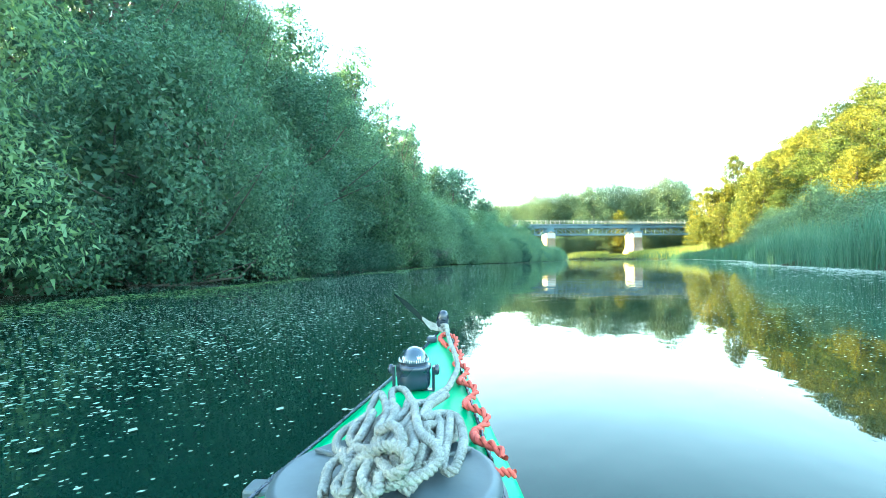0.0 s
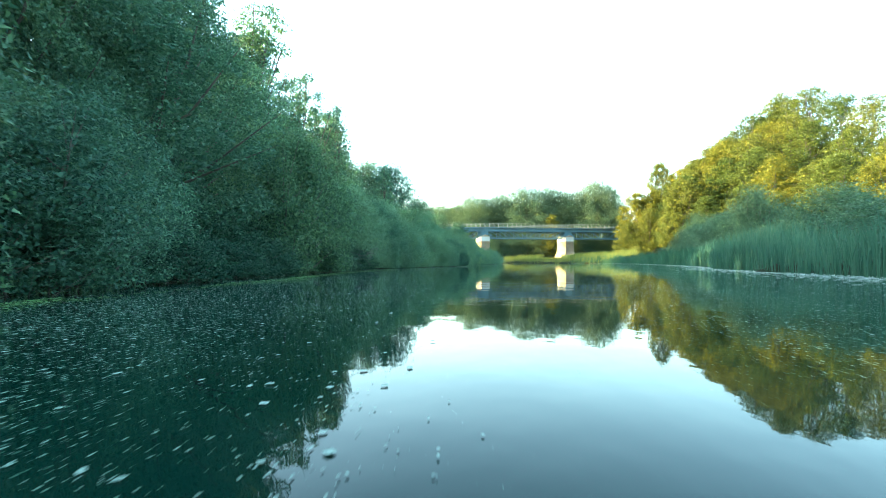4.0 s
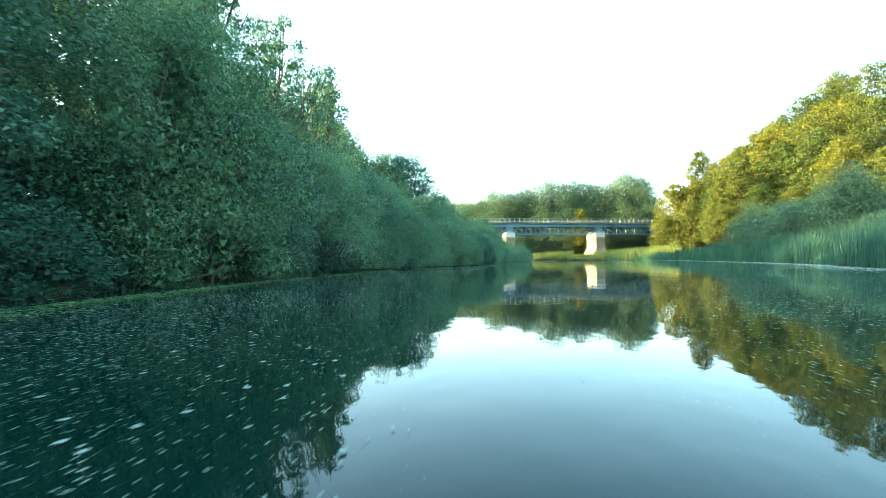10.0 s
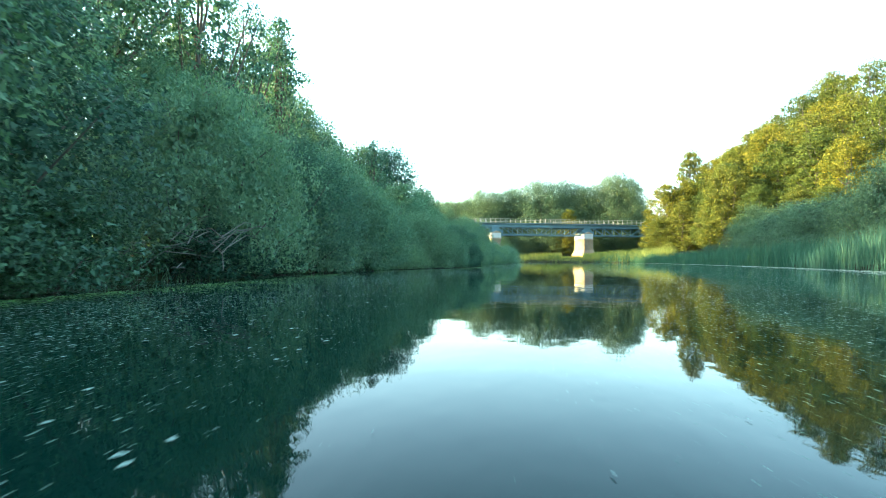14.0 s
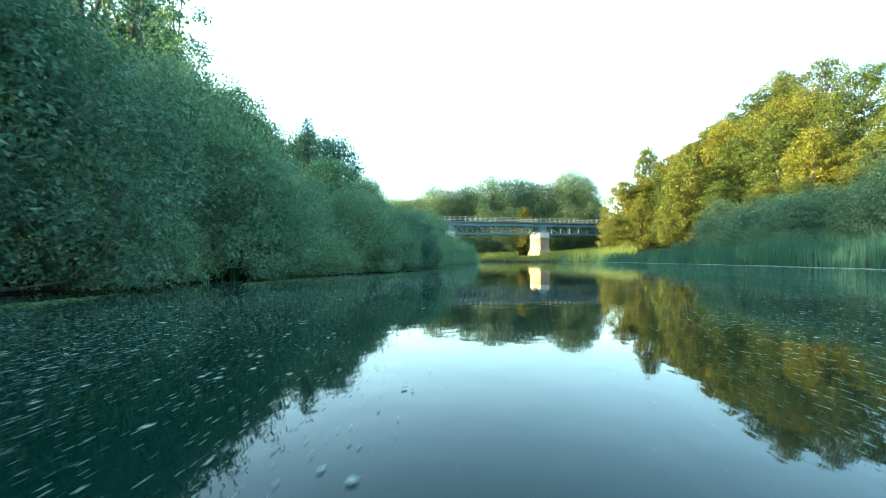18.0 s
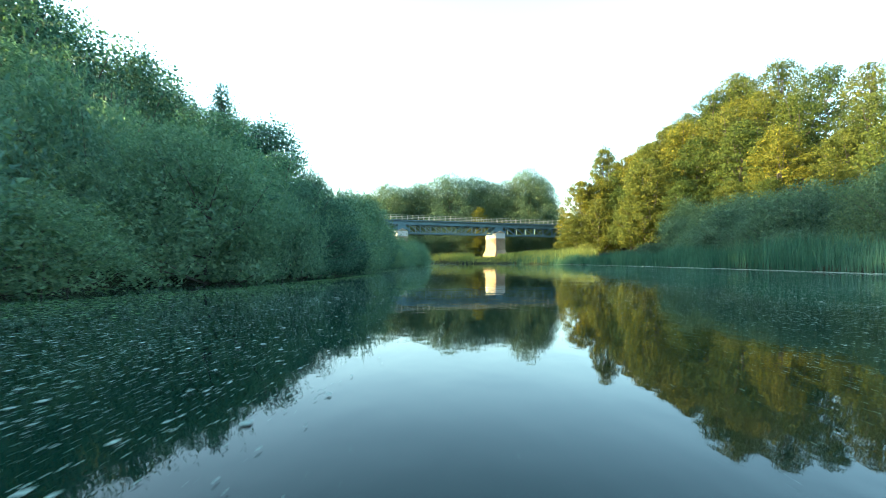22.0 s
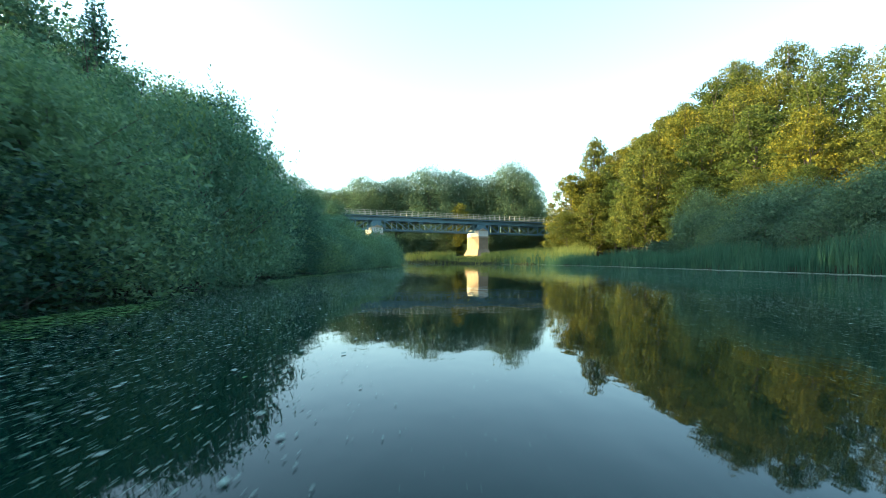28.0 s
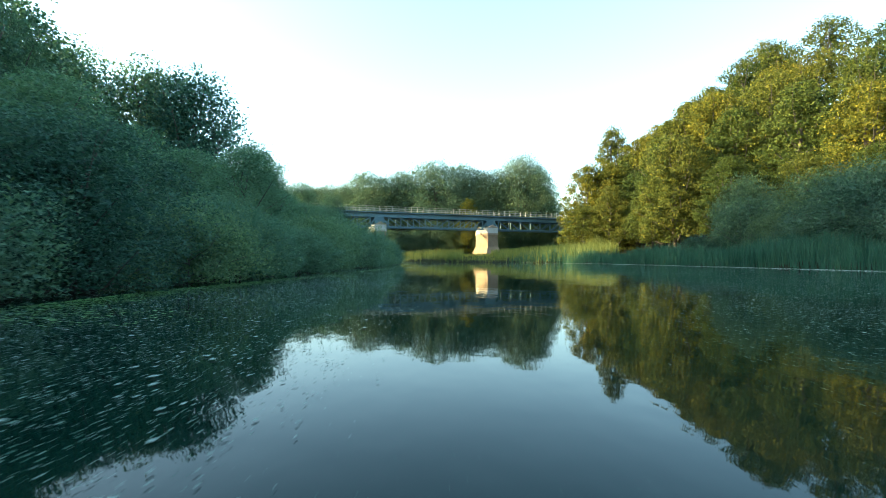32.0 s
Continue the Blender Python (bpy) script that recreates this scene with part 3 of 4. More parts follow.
# Hill on the other side.
rng = np.random.default_rng(21)
HL, HG = "sunlit yellow-green beech on the steep hillside", "trees on the hill"
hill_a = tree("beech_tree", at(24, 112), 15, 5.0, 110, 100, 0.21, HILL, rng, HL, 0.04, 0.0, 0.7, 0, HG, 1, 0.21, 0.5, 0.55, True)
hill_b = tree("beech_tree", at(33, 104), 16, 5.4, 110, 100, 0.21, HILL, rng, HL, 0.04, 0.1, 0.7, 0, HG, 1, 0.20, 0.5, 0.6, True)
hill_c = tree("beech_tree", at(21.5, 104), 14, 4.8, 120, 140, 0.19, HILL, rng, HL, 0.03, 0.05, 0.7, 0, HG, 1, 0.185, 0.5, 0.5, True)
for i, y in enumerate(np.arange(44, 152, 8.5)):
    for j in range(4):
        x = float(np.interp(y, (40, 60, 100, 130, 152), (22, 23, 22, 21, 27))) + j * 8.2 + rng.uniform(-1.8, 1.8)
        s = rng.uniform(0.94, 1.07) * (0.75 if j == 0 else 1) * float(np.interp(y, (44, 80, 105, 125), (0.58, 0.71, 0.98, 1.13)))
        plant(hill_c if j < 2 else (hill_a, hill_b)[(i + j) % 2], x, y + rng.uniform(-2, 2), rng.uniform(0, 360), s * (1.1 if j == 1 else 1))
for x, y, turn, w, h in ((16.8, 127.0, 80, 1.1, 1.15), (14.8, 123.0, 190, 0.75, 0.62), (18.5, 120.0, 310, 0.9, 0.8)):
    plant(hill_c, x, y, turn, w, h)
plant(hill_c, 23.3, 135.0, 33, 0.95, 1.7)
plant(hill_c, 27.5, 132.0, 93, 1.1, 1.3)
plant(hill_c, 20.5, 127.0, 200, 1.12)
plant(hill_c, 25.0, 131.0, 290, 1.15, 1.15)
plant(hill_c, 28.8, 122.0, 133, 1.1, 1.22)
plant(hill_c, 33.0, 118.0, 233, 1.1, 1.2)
far_a = tree("oak_tree", at(12, 172), 15.5, 7.0, 120, 220, 0.18, FARLEAF, rng, "broad oak in the wood beyond the bridge", 0.04, 0, 0.8, 0, "wood beyond the bridge", 1, 0.27, 0.42, 0.7, True)
FARWOOD = ((-58, 174, 1.3, 1.0), (-46, 171, 1.3, 1.05), (-37, 168, 1.3, 1.14), (-28.5, 166, 1.4, 1.32), (-20, 169, 1.3, 1.33), (-11, 166, 1.5, 1.48),
           (-4, 170, 1.4, 1.45), (3.5, 168, 1.3, 1.36), (10.5, 165, 1.3, 1.56), (14.5, 167, 0.9, 1.4))
for x, y, w, h in FARWOOD:
    plant(far_a, x, y, rng.uniform(0, 360), w, h * 1.04)
for x in np.arange(-44, 22, 7.5):
    plant(far_a, x + rng.uniform(-1.5, 1.5), 158 + rng.uniform(-2, 2), rng.uniform(0, 360), 0.62, 0.42)
    plant(far_a, x + rng.uniform(-2, 2), 178, rng.uniform(0, 360), 1.3, 1.15)
for x, y, turn, sc in ((19.5, 176, 40, 0.62), (27.0, 180, 140, 0.7), (35.0, 182, 260, 0.8)):
    plant(far_a, x, y, turn, sc)

# Shrubs on the right bank.
shrub_a = tree("willow_shrub", at(15, 60), 4.2, 2.8, 80, 120, 0.125, SALLOW, rng, "rounded grey-green willow shrub behind the reeds", 0.0, 0, 0.4, 0, "shrubs behind the reeds", 3, 0.27, tri=True)
for i, y in enumerate(np.arange(10, 86, 6.6)):
    x = float(right_edge(y)) + 5.0 + rng.uniform(-0.6, 0.6)
    plant(shrub_a, x + rng.uniform(-1.2, 0.8), y + rng.uniform(-1, 1), rng.uniform(0, 360), rng.uniform(0.6, 1.1), rng.uniform(0.4, 0.75 if y < 48 else 1.35))
    if i % 2 and y > 48:
        plant(shrub_a, x + 4.8, y + 2, rng.uniform(0, 360), rng.uniform(1.0, 1.4), rng.uniform(1.0, 1.6))
for x, y, turn, w, h in ((17.6, 81.0, 20, 1.15, 1.0), (20.6, 86.5, 140, 1.3, 1.25), (16.4, 70.0, 80, 1.1, 1.0), (19.5, 76.0, 220, 1.35, 1.3), (17.0, 61.0, 300, 1.2, 1.15), (15.0, 52.0, 170, 1.0, 1.0)):
    plant(shrub_a, x, y, turn, w, h)


def blades(name, xs, ys, height, width, mat, rng, label, category="reeds", bend=0.25):
    """Upright reed leaves, each a tapered bent strip."""
    n = len(xs)
    h = height * rng.uniform(0.6, 1.15, n) * np.ones(n)
    a = rng.uniform(0, 2 * np.pi, n)
    side = np.stack([np.cos(a), np.sin(a), 0 * a], -1)
    b = rng.uniform(0, 2 * np.pi, n)
    out = np.stack([np.cos(b), np.sin(b), 0 * b], -1) * (bend * h * rng.uniform(0.1, 1.0, n))[:, None]
    foot = np.stack([xs, ys, np.maximum(land(xs, ys), -0.3)], -1)
    up = np.array([0, 0, 1.0])
    rows = []
    for f, w in ((0, 0.7), (0.35, 1.0), (0.72, 0.7), (1.0, 0.05)):
        p = foot + up * (h * f * (1 - 0.12 * f * f))[:, None] + out * f * f
        rows += [p - side * width * w / 2, p + side * width * w / 2]
    v = np.stack(rows, 1).reshape(-1, 3)
    i = np.arange(n)[:, None, None] * 8
    q = (i + np.array([[0, 1, 3, 2], [2, 3, 5, 4], [4, 5, 7, 6]])[None]).reshape(-1, 4)
    return tagged(link_mesh(name, arrays_mesh(name, v, q), mat), label, category, kind="stuff")


ly = rng.uniform(-2, 92, 12000)
lx = left_edge(ly) - np.abs(rng.normal(0.5, 0.6, 12000)) - 0.1
keep = np.sin(ly * 0.9 + 1.3 * np.sin(ly * 0.37)) > 0.35
lx, ly = lx[keep], ly[keep]
blades("bank_grass", lx, ly, 0.32, 0.016, SALLOW, rng, "tangled grass and herbs hanging over the bank", "grass", 0.7)
ly = rng.normal(30.0, 1.0, 130)
lx = left_edge(ly) - rng.uniform(0.5, 1.8, 130)
blades("reed_clump", lx, ly, 0.95, 0.018, SHADEREED, rng, "clump of tall reeds on the shaded bank")
ry = rng.uniform(6, 104, 24000)
rx = right_edge(ry) + rng.uniform(-0.45, 2.6, 24000)
tall = np.interp(ry, (6, 40, 60, 104), (1.7, 1.6, 1.45, 1.35)) * (0.84 + 0.24 * np.sin(ry * 0.42 + rx * 0.4) + 0.14 * np.sin(ry * 1.3 + rx))
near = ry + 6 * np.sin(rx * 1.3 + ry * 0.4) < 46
blades("reeds", rx[near], ry[near], tall[near], 0.024, REED, rng, "dense blue-green reeds standing along the water")
blades("bulrushes", rx[~near], ry[~near], tall[~near], 0.026, SHADEREED, rng, "dense dark green reeds along the water, shade put into their colour")
ry = rng.uniform(98, 116, 16000)
rx = rng.uniform(-18, 13, 16000)
ashore = land(rx, ry) > -0.05
spit = (rx > -4.4) & (rx < -0.4)
keep = ashore & ~spit
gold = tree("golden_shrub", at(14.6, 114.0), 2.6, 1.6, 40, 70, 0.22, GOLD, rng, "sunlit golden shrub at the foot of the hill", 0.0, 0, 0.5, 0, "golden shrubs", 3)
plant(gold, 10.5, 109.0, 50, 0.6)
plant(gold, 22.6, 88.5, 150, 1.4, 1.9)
plant(hill_a, -3.0, 158.0, 20, 0.7, 0.95)
low = ashore & spit
blades("golden_grass", rx[low], ry[low], 0.5, 0.035, GOLDREED, rng, "short sunlit yellow grass on the low spit", "grass")
blades("golden_reeds", rx[keep], ry[keep], np.interp(rx[keep], (-5, -4, 0, 6, 13), (1.3, 1.3, 1.1, 1.7, 2.2)), 0.035, GOLDREED, rng, "sunlit yellow reeds below the bridge pier")

# ---- bridge ----
BX = Vector((0.925, 0.378, 0)).normalized()
BRIDGE = Matrix(((BX.x, -BX.y, 0, 0.8), (BX.y, BX.x, 0, 149), (0, 0, 1, 0), (0, 0, 0, 1)))
bridge = thing("railway_bridge", BRIDGE, "blue-grey steel truss bridge with pale railings on stone piers", "bridge")


def bpart(name, size, centre, mat, turn=None, parent=None, label=""):
    return part(name, box(bmesh.new(), size, centre, turn), mat, parent or bridge, label)


S0, S1, TOP, BOT, HALF = -52.0, 48.0, 9.40, 6.60, 1.9
SPAN, PANELS = 23.8, 9
FASCIA = 0.85
bpart("deck", (S1 - S0, 2 * HALF + 1.3, 0.16), ((S0 + S1) / 2, 0, TOP + 0.10), STEEL)
for side in (-HALF, HALF):
    bpart("girder", (S1 - S0, 0.12, FASCIA), ((S0 + S1) / 2, side, TOP - FASCIA / 2), STEEL)
    for z in (TOP - 0.06, TOP - FASCIA + 0.04):
        bpart("girder_flange", (S1 - S0, 0.36, 0.07), ((S0 + S1) / 2, side, z), STEEL)
    rs = side * 1.22
    for z in (TOP + 0.50, TOP + 0.88, TOP + 1.25):
        bpart("handrail", (S1 - S0, 0.05, 0.05), ((S0 + S1) / 2, rs, z), RAIL)
meshes = {}


def repeat(name, size, mat, place, turn=0.0):
    """One of many alike bars of the bridge."""
    if name not in meshes:
        meshes[name] = bpart(name, size, (0, 0, 0), mat)
        o = meshes[name]
    else:
        o = link_mesh(name, meshes[name].data, None, bridge)
    o.location, o.rotation_euler = place, (0, turn, 0)
    return o


PANEL = (SPAN - 3.6) / (PANELS - 1)
OPEN_TOP, RISE = TOP - FASCIA, TOP - FASCIA - BOT - 0.1
for k in range(int((S1 - S0) / 1.28)):
    for side in (-HALF, HALF):
        repeat("railing_post", (0.085, 0.07, 1.2), RAIL, (S0 + k * 1.28, side * 1.22, TOP + 0.70))
for span in (-2, -1, 0, 1):
    a = span * SPAN
    for side in (-HALF, HALF):
        repeat("bottom_chord", (SPAN - 3.0, 0.34, 0.24), STEEL, (a + SPAN / 2, side, BOT + 0.12))
        # Solid gusset over the pier and the sloping end posts.
        repeat("gusset", (1.9, 0.16, RISE * 0.62), STEEL, (a, side, OPEN_TOP - RISE * 0.31))
        for end, way in ((a + 1.25, 1), (a + SPAN - 1.25, -1)):
            repeat("end_post", (math.hypot(1.5, RISE), 0.26, 0.24), STEEL, (end, side, BOT + 0.15 + RISE / 2), way * math.atan2(RISE, 1.5))
        for k in range(PANELS):
            s = a + 1.8 + k * PANEL
            repeat("upright", (0.17, 0.17, RISE), STEEL, (s, side, BOT + 0.1 + RISE / 2))
            if k < PANELS - 1:
                tilt = math.atan2(RISE, PANEL) * (1 if k < (PANELS - 1) / 2 else -1)
                repeat("diagonal", (math.hypot(PANEL, RISE), 0.12, 0.17), STEEL, (s + PANEL / 2, side, BOT + 0.1 + RISE / 2), tilt)
    for k in range(PANELS):
        repeat("cross_beam", (0.2, 2 * HALF, 0.26), STEEL, (a + 1.8 + k * PANEL, 0, OPEN_TOP + 0.1))


def prism(bm, outline, z0, z1, grow=0.0, taper=0.0):
    """An upright block on an outline; grow widens it all round, taper narrows its top."""
    def ring(z, g):
        return [bm.verts.new((x + math.copysign(g, x), y + math.copysign(g, y), z)) for x, y in outline]
    a, b = ring(z0, grow), ring(z1, grow - taper)
    n = len(outline)
    for i in range(n):
        bm.faces.new((a[i], a[(i + 1) % n], b[(i + 1) % n], b[i]))
    bm.faces.new(b)
    bm.faces.new(a[::-1])
    return bm


def pier(s):
    """A battered stone pier with a stepped foot, a band and a gabled head."""
    foot = land_at(*(BRIDGE @ Vector((s, 0, 0))).xy) - 0.6
    outline = [(-1.1, -3.0), (1.1, -3.0), (1.1, 3.0), (-1.1, 3.0)]
    for name, z0, z1, g, tp, mat in (("footing", foot, 1.7, 0.75, 0.12, STONE), ("plinth", 1.7, 3.1, 0.62, 0.52, STONE),
                                     ("shaft", 3.1, 5.6, 0.08, 0.08, STONE), ("band", 5.6, 5.9, 0.16, 0.0, STONECAP),
                                     ("cap", 5.9, 7.05, 0.06, 0.03, PALECAP)):
        bm = prism(bmesh.new(), outline, z0, z1, g, tp)
        o = part(name, bm, mat, bridge)
        o.location = (s, 0, 0)
    for sy in (-1, 1):
        bm = bmesh.new()
        y0, y1 = sy * 2.2, sy * 3.1
        vs = [bm.verts.new(c) for c in ((-1.2, y0, 7.05), (1.2, y0, 7.05), (0, y0, 7.65), (-1.2, y1, 7.05), (1.2, y1, 7.05), (0, y1, 7.65))]
        for f in ((0, 1, 2), (3, 5, 4), (0, 2, 5, 3), (1, 4, 5, 2), (0, 3, 4, 1)):
            bm.faces.new([vs[i] for i in f])
        bmesh.ops.recalc_face_normals(bm, faces=bm.faces)
        o = part("gable", bm, STONECAP, bridge)
        o.location = (s, 0, 0)
    o = part("bearing", box(bmesh.new(), (1.2, 4.2, 0.3), (0, 0, 7.2)), STEEL, bridge)
    o.location = (s, 0, 0)


for s in (0.0, -23.8, -47.6):
    pier(s)

# ---- things on the water ----
def flecks(name, xs, ys, size, mat, rng, label, category, z=0.004, long=1.6):
    """Small flat uneven scraps lying on the water."""
    n = len(xs)
    ang = np.arange(4) * np.pi / 2
    r = size * rng.uniform(0.4, 1.4, (n, 1)) * rng.uniform(0.6, 1.2, (n, 4))
    turn = rng.normal(0, 0.35, (n, 1))
    lx, ly = r * np.cos(ang), r * np.sin(ang) * long
    v = np.stack([xs[:, None] + lx * np.cos(turn) - ly * np.sin(turn), ys[:, None] + lx * np.sin(turn) + ly * np.cos(turn),
                  np.full((n, 4), z) + rng.uniform(0, 0.002, (n, 1))], -1).reshape(-1, 3)
    return tagged(link_mesh(name, arrays_mesh(name, v, np.arange(4 * n).reshape(n, 4)), mat), label, category, kind="stuff")


def track_x(y):
    return np.interp(y, (0, 10, 18, 24, 42, 90), (0.0, -2.4, -4.3, -4.8, -4.95, -4.0))


def scatter(y0, y1, x0, x1, n, size, long, name, label):
    fy = rng.uniform(y0, y1, n)
    off = rng.uniform(x0, x1, n)
    fx = off + track_x(fy)
    drift = 0.5 + 0.5 * np.sin(fx * 1.7 + 2.0 * np.sin(fy * 0.35)) * np.sin(fy * 0.5 + fx)
    odds = np.interp(off, (-4, -2.6, -0.4, 0.0, 1.5, 2.6, 6.0), (0.5, 0.8, 0.9, 0.003, 0.006, 0.5, 0.6)) * (0.3 + 0.7 * drift)
    odds = odds * np.where(off < 0.5, np.interp(fy, (0, 10, 14.5, 16.5, 18, 22, 26, 29, 33), (0.5, 0.8, 0.8, 0.3, 0.4, 0.6, 0.6, 0.9, 1.0)), 1.0)
    odds = odds * np.where((fy > 24) & (off < 0.5), np.interp(off, (-0.6, -0.38, -0.2), (1.0, 0.4, 0.01)), 1.0)
    keep = (rng.uniform(0, 1, n) < odds) & (land(fx, fy) < -0.05)
    return flecks(name, fx[keep], fy[keep], size, FOAM, rng, label, "foam", 0.004, long)


scatter(-1, 50, -3.2, 3.2, 380000, 0.0033, 1.7, "foam_flecks", "pale flecks of foam and seed fluff drifting on the water")
scatter(-1, 104, -6, 15, 150000, 0.0105, 1.3, "seed_fluff", "pale seed fluff scattered over the still water")
ly = rng.uniform(0, 46, 70)
lx = track_x(ly) - np.abs(rng.normal(0.9, 0.8, 70)) - 0.6
keep = land(lx, ly) < -0.1
flecks("fallen_leaves", lx[keep], ly[keep], 0.006, WEED, rng, "fallen yellow-green leaves afloat on the river", "leaves", 0.006, 1.5)
# Duckweed along both edges.
dy = rng.uniform(-4, 92, 60000)
spread_out = np.abs(rng.normal(0, 0.9, 60000))
dx = left_edge(dy) + spread_out * (0.3 + 0.45 * (np.sin(dy * 0.62 + 0.4) + 0.5 * np.sin(dy * 1.7) > 0.35)) - 0.1
keep = (spread_out < 2.2) & (land(dx, dy) < 0.0) & (np.sin(dy * 1.1 + 3 * dx) + np.sin(dy * 0.43) > -1.1)
flecks("duckweed", dx[keep], dy[keep], 0.013, WEED, rng, "green duckweed floating along the bank", "duckweed", 0.006, 1.2)
dy = rng.uniform(4, 104, 22000)
dx = right_edge(dy) - np.abs(rng.normal(0, 1.0, 22000)) + 0.2
keep = land(dx, dy) < 0.0
flecks("pale_duckweed", dx[keep], dy[keep], 0.045, SCUM, rng, "pale scum floating before the reeds", "duckweed", 0.006, 1.2)
log = thing("log", pose(15.6, 64.0, 0.05, 0, 0, 62), "bare grey branch lying in the water by the reeds", "log")
lm = tubes_mesh("branch", [([(-0.9, 0, -0.06), (-0.3, 0.03, 0.02), (0.3, 0, 0.10), (0.9, 0.05, 0.22)], [0.06, 0.055, 0.045, 0.02]),
                           ([(0.3, 0, 0.10), (0.5, 0.15, 0.18), (0.65, 0.2, 0.3)], [0.025, 0.018, 0.008])], 8)
link_mesh("branch", lm, BARK, log)

tangle = thing("fallen_branch", pose(-8.5, 21.0, 0.1, 0, 0, 35), "tangle of bare dead branches under the overhanging willows", "branch")
for k in range(26):
    a, rise = rng.uniform(-0.5, 0.5), rng.uniform(0.05, 0.55)
    long = rng.uniform(0.8, 2.2)
    foot = np.array([rng.uniform(-0.7, 0.7), rng.uniform(-1.4, 0.2), rng.uniform(0.0, 0.5)])
    way = np.array([math.sin(a), math.cos(a), rise])
    bend = rng.normal(size=3) * 0.12
    pts = [foot + way * long * f + bend * f * (1 - f) * 4 + np.array([0, 0, -0.3 * f * f * long]) for f in (0, 0.3, 0.6, 1.0)]
    link_mesh("branch", tubes_mesh("branch", [(pts, [0.008, 0.006, 0.004, 0.001])], 5), BARK, tangle)

# ---- kayak ----
KAYAK = pose(PATH[0][1], PATH[0][2], 0, 0, 0, PATH[0][4] - 4.1) @ Matrix.Translation((-0.083, 0, 0)) @ Matrix.Diagonal((0.95, 1, 1, 1))
kayak = thing("kayak", KAYAK, "bright green plastic kayak with a black round hatch and deck lines", "kayak")


def half_width(d):
    return np.interp(d, (-1.95, -1.8, -1.3, -0.6, 0.0, 0.2, 0.5, 0.85, 1.1, 1.2, 1.245), (0.006, 0.03, 0.11, 0.175, 0.178, 0.165, 0.125, 0.07, 0.033, 0.016, 0.004))


def deck_z(d):
    return np.interp(d, (-1.95, -1.2, 0.2, 0.6, 1.0, 1.2, 1.25), (0.15, 0.115, 0.125, 0.130, 0.142, 0.160, 0.170))


def on_deck(x, d, up=0.0):
    w = float(half_width(d))
    return (x, d, float(deck_z(d)) + 0.012 * max(0.0, 1 - (x / max(w, 0.01)) ** 2) + up)


bm = bmesh.new()
rings = []
for d in np.linspace(-1.95, 1.245, 80):
    w, zt = float(half_width(d)), float(deck_z(d))
    keel = -0.06 + 0.16 * max(0, (d - 0.95) / 0.3) ** 2 + 0.12 * max(0, (-1.5 - d) / 0.45) ** 2
    prof = [(0, zt + 0.012), (0.45 * w, zt + 0.0095), (0.8 * w, zt + 0.0045), (0.93 * w, zt), (0.985 * w, zt - 0.004), (1.0 * w, zt - 0.012), (0.985 * w, zt - 0.022), (0.93 * w, zt * 0.5), (0.7 * w, 0.02 + keel * 0.4), (0.35 * w, keel * 0.9), (0, keel)]
    rings.append([bm.verts.new((x, d, z)) for x, z in prof] + [bm.verts.new((-x, d, z)) for x, z in prof[-2:0:-1]])
for a, b in zip(rings, rings[1:]):
    for i in range(len(a)):
        bm.faces.new((a[i], a[(i + 1) % len(a)], b[(i + 1) % len(a)], b[i]))
bm.faces.new(rings[0][::-1])
bm.faces.new(rings[-1])
bmesh.ops.recalc_face_normals(bm, faces=bm.faces)
part("hull", bm, HULL, kayak, smooth=True)


def lathe(profile, sides=48):
    """A turned shape from rows of radius and height."""
    bm = bmesh.new()
    rows = []
    for r, z in profile:
        rows.append([bm.verts.new((r * math.cos(2 * math.pi * i / sides), r * math.sin(2 * math.pi * i / sides), z)) for i in range(sides)])
    for a, b in zip(rows, rows[1:]):
        for i in range(sides):
            bm.faces.new((a[i], a[(i + 1) % sides], b[(i + 1) % sides], b[i]))
    bm.faces.new(rows[0][::-1])
    bm.faces.new(rows[-1])
    return bm


HATCH = (0.0, 0.445, 0.138)
hatch = part("hatch_cover", lathe([(0.106, -0.02), (0.108, 0.004), (0.106, 0.009), (0.101, 0.012), (0.098, 0.0125), (0.095, 0.0105), (0.07, 0.0125), (0.035, 0.014), (0.004, 0.0145)], 64), HATCHRUBBER, kayak, "round black rubber hatch cover", True)
hatch.location = HATCH
rim = part("rim", lathe([(0.109, -0.03), (0.114, -0.026), (0.115, -0.012), (0.112, -0.004), (0.108, -0.004)], 64), HATCHRUBBER, hatch, smooth=True)
for ang in (35, 152, 270):
    a = radians(ang)
    r = part("rib", box(bmesh.new(), (0.034, 0.0045, 0.004), (0, 0, 0), None, 0.0012), HATCHRUBBER, hatch)
    r.matrix_basis = pose(0.078 * math.cos(a), 0.078 * math.sin(a), 0.014, 0, 0, ang if ang != 270 else 8)
tab = part("tab", box(bmesh.new(), (0.03, 0.026, 0.010), (0, 0, 0), None, 0.003), HATCHRUBBER, hatch)
tab.location = (-0.122, 0.004, -0.008)


def spline(points, n=8):
    """Points on a smooth line through the given ones."""
    p = np.array(points, float)
    p = np.concatenate([2 * p[:1] - p[1:2], p, 2 * p[-1:] - p[-2:-1]])
    t = np.linspace(0, 1, n, endpoint=False)[:, None]
    out = []
    for a, b, c, d in zip(p, p[1:], p[2:], p[3:]):
        out.append(0.5 * (2 * b + (c - a) * t + (2 * a - 5 * b + 4 * c - d) * t * t + (3 * b - a - 3 * c + d) * t ** 3))
    return np.concatenate(out + [p[-2:-1]])


def resample(pts, step):
    seg = np.linalg.norm(np.diff(pts, axis=0), axis=1)
    s = np.r_[0, np.cumsum(seg)]
    u = np.arange(0, s[-1], step)
    return np.stack([np.interp(u, s, pts[:, k]) for k in range(3)], -1)


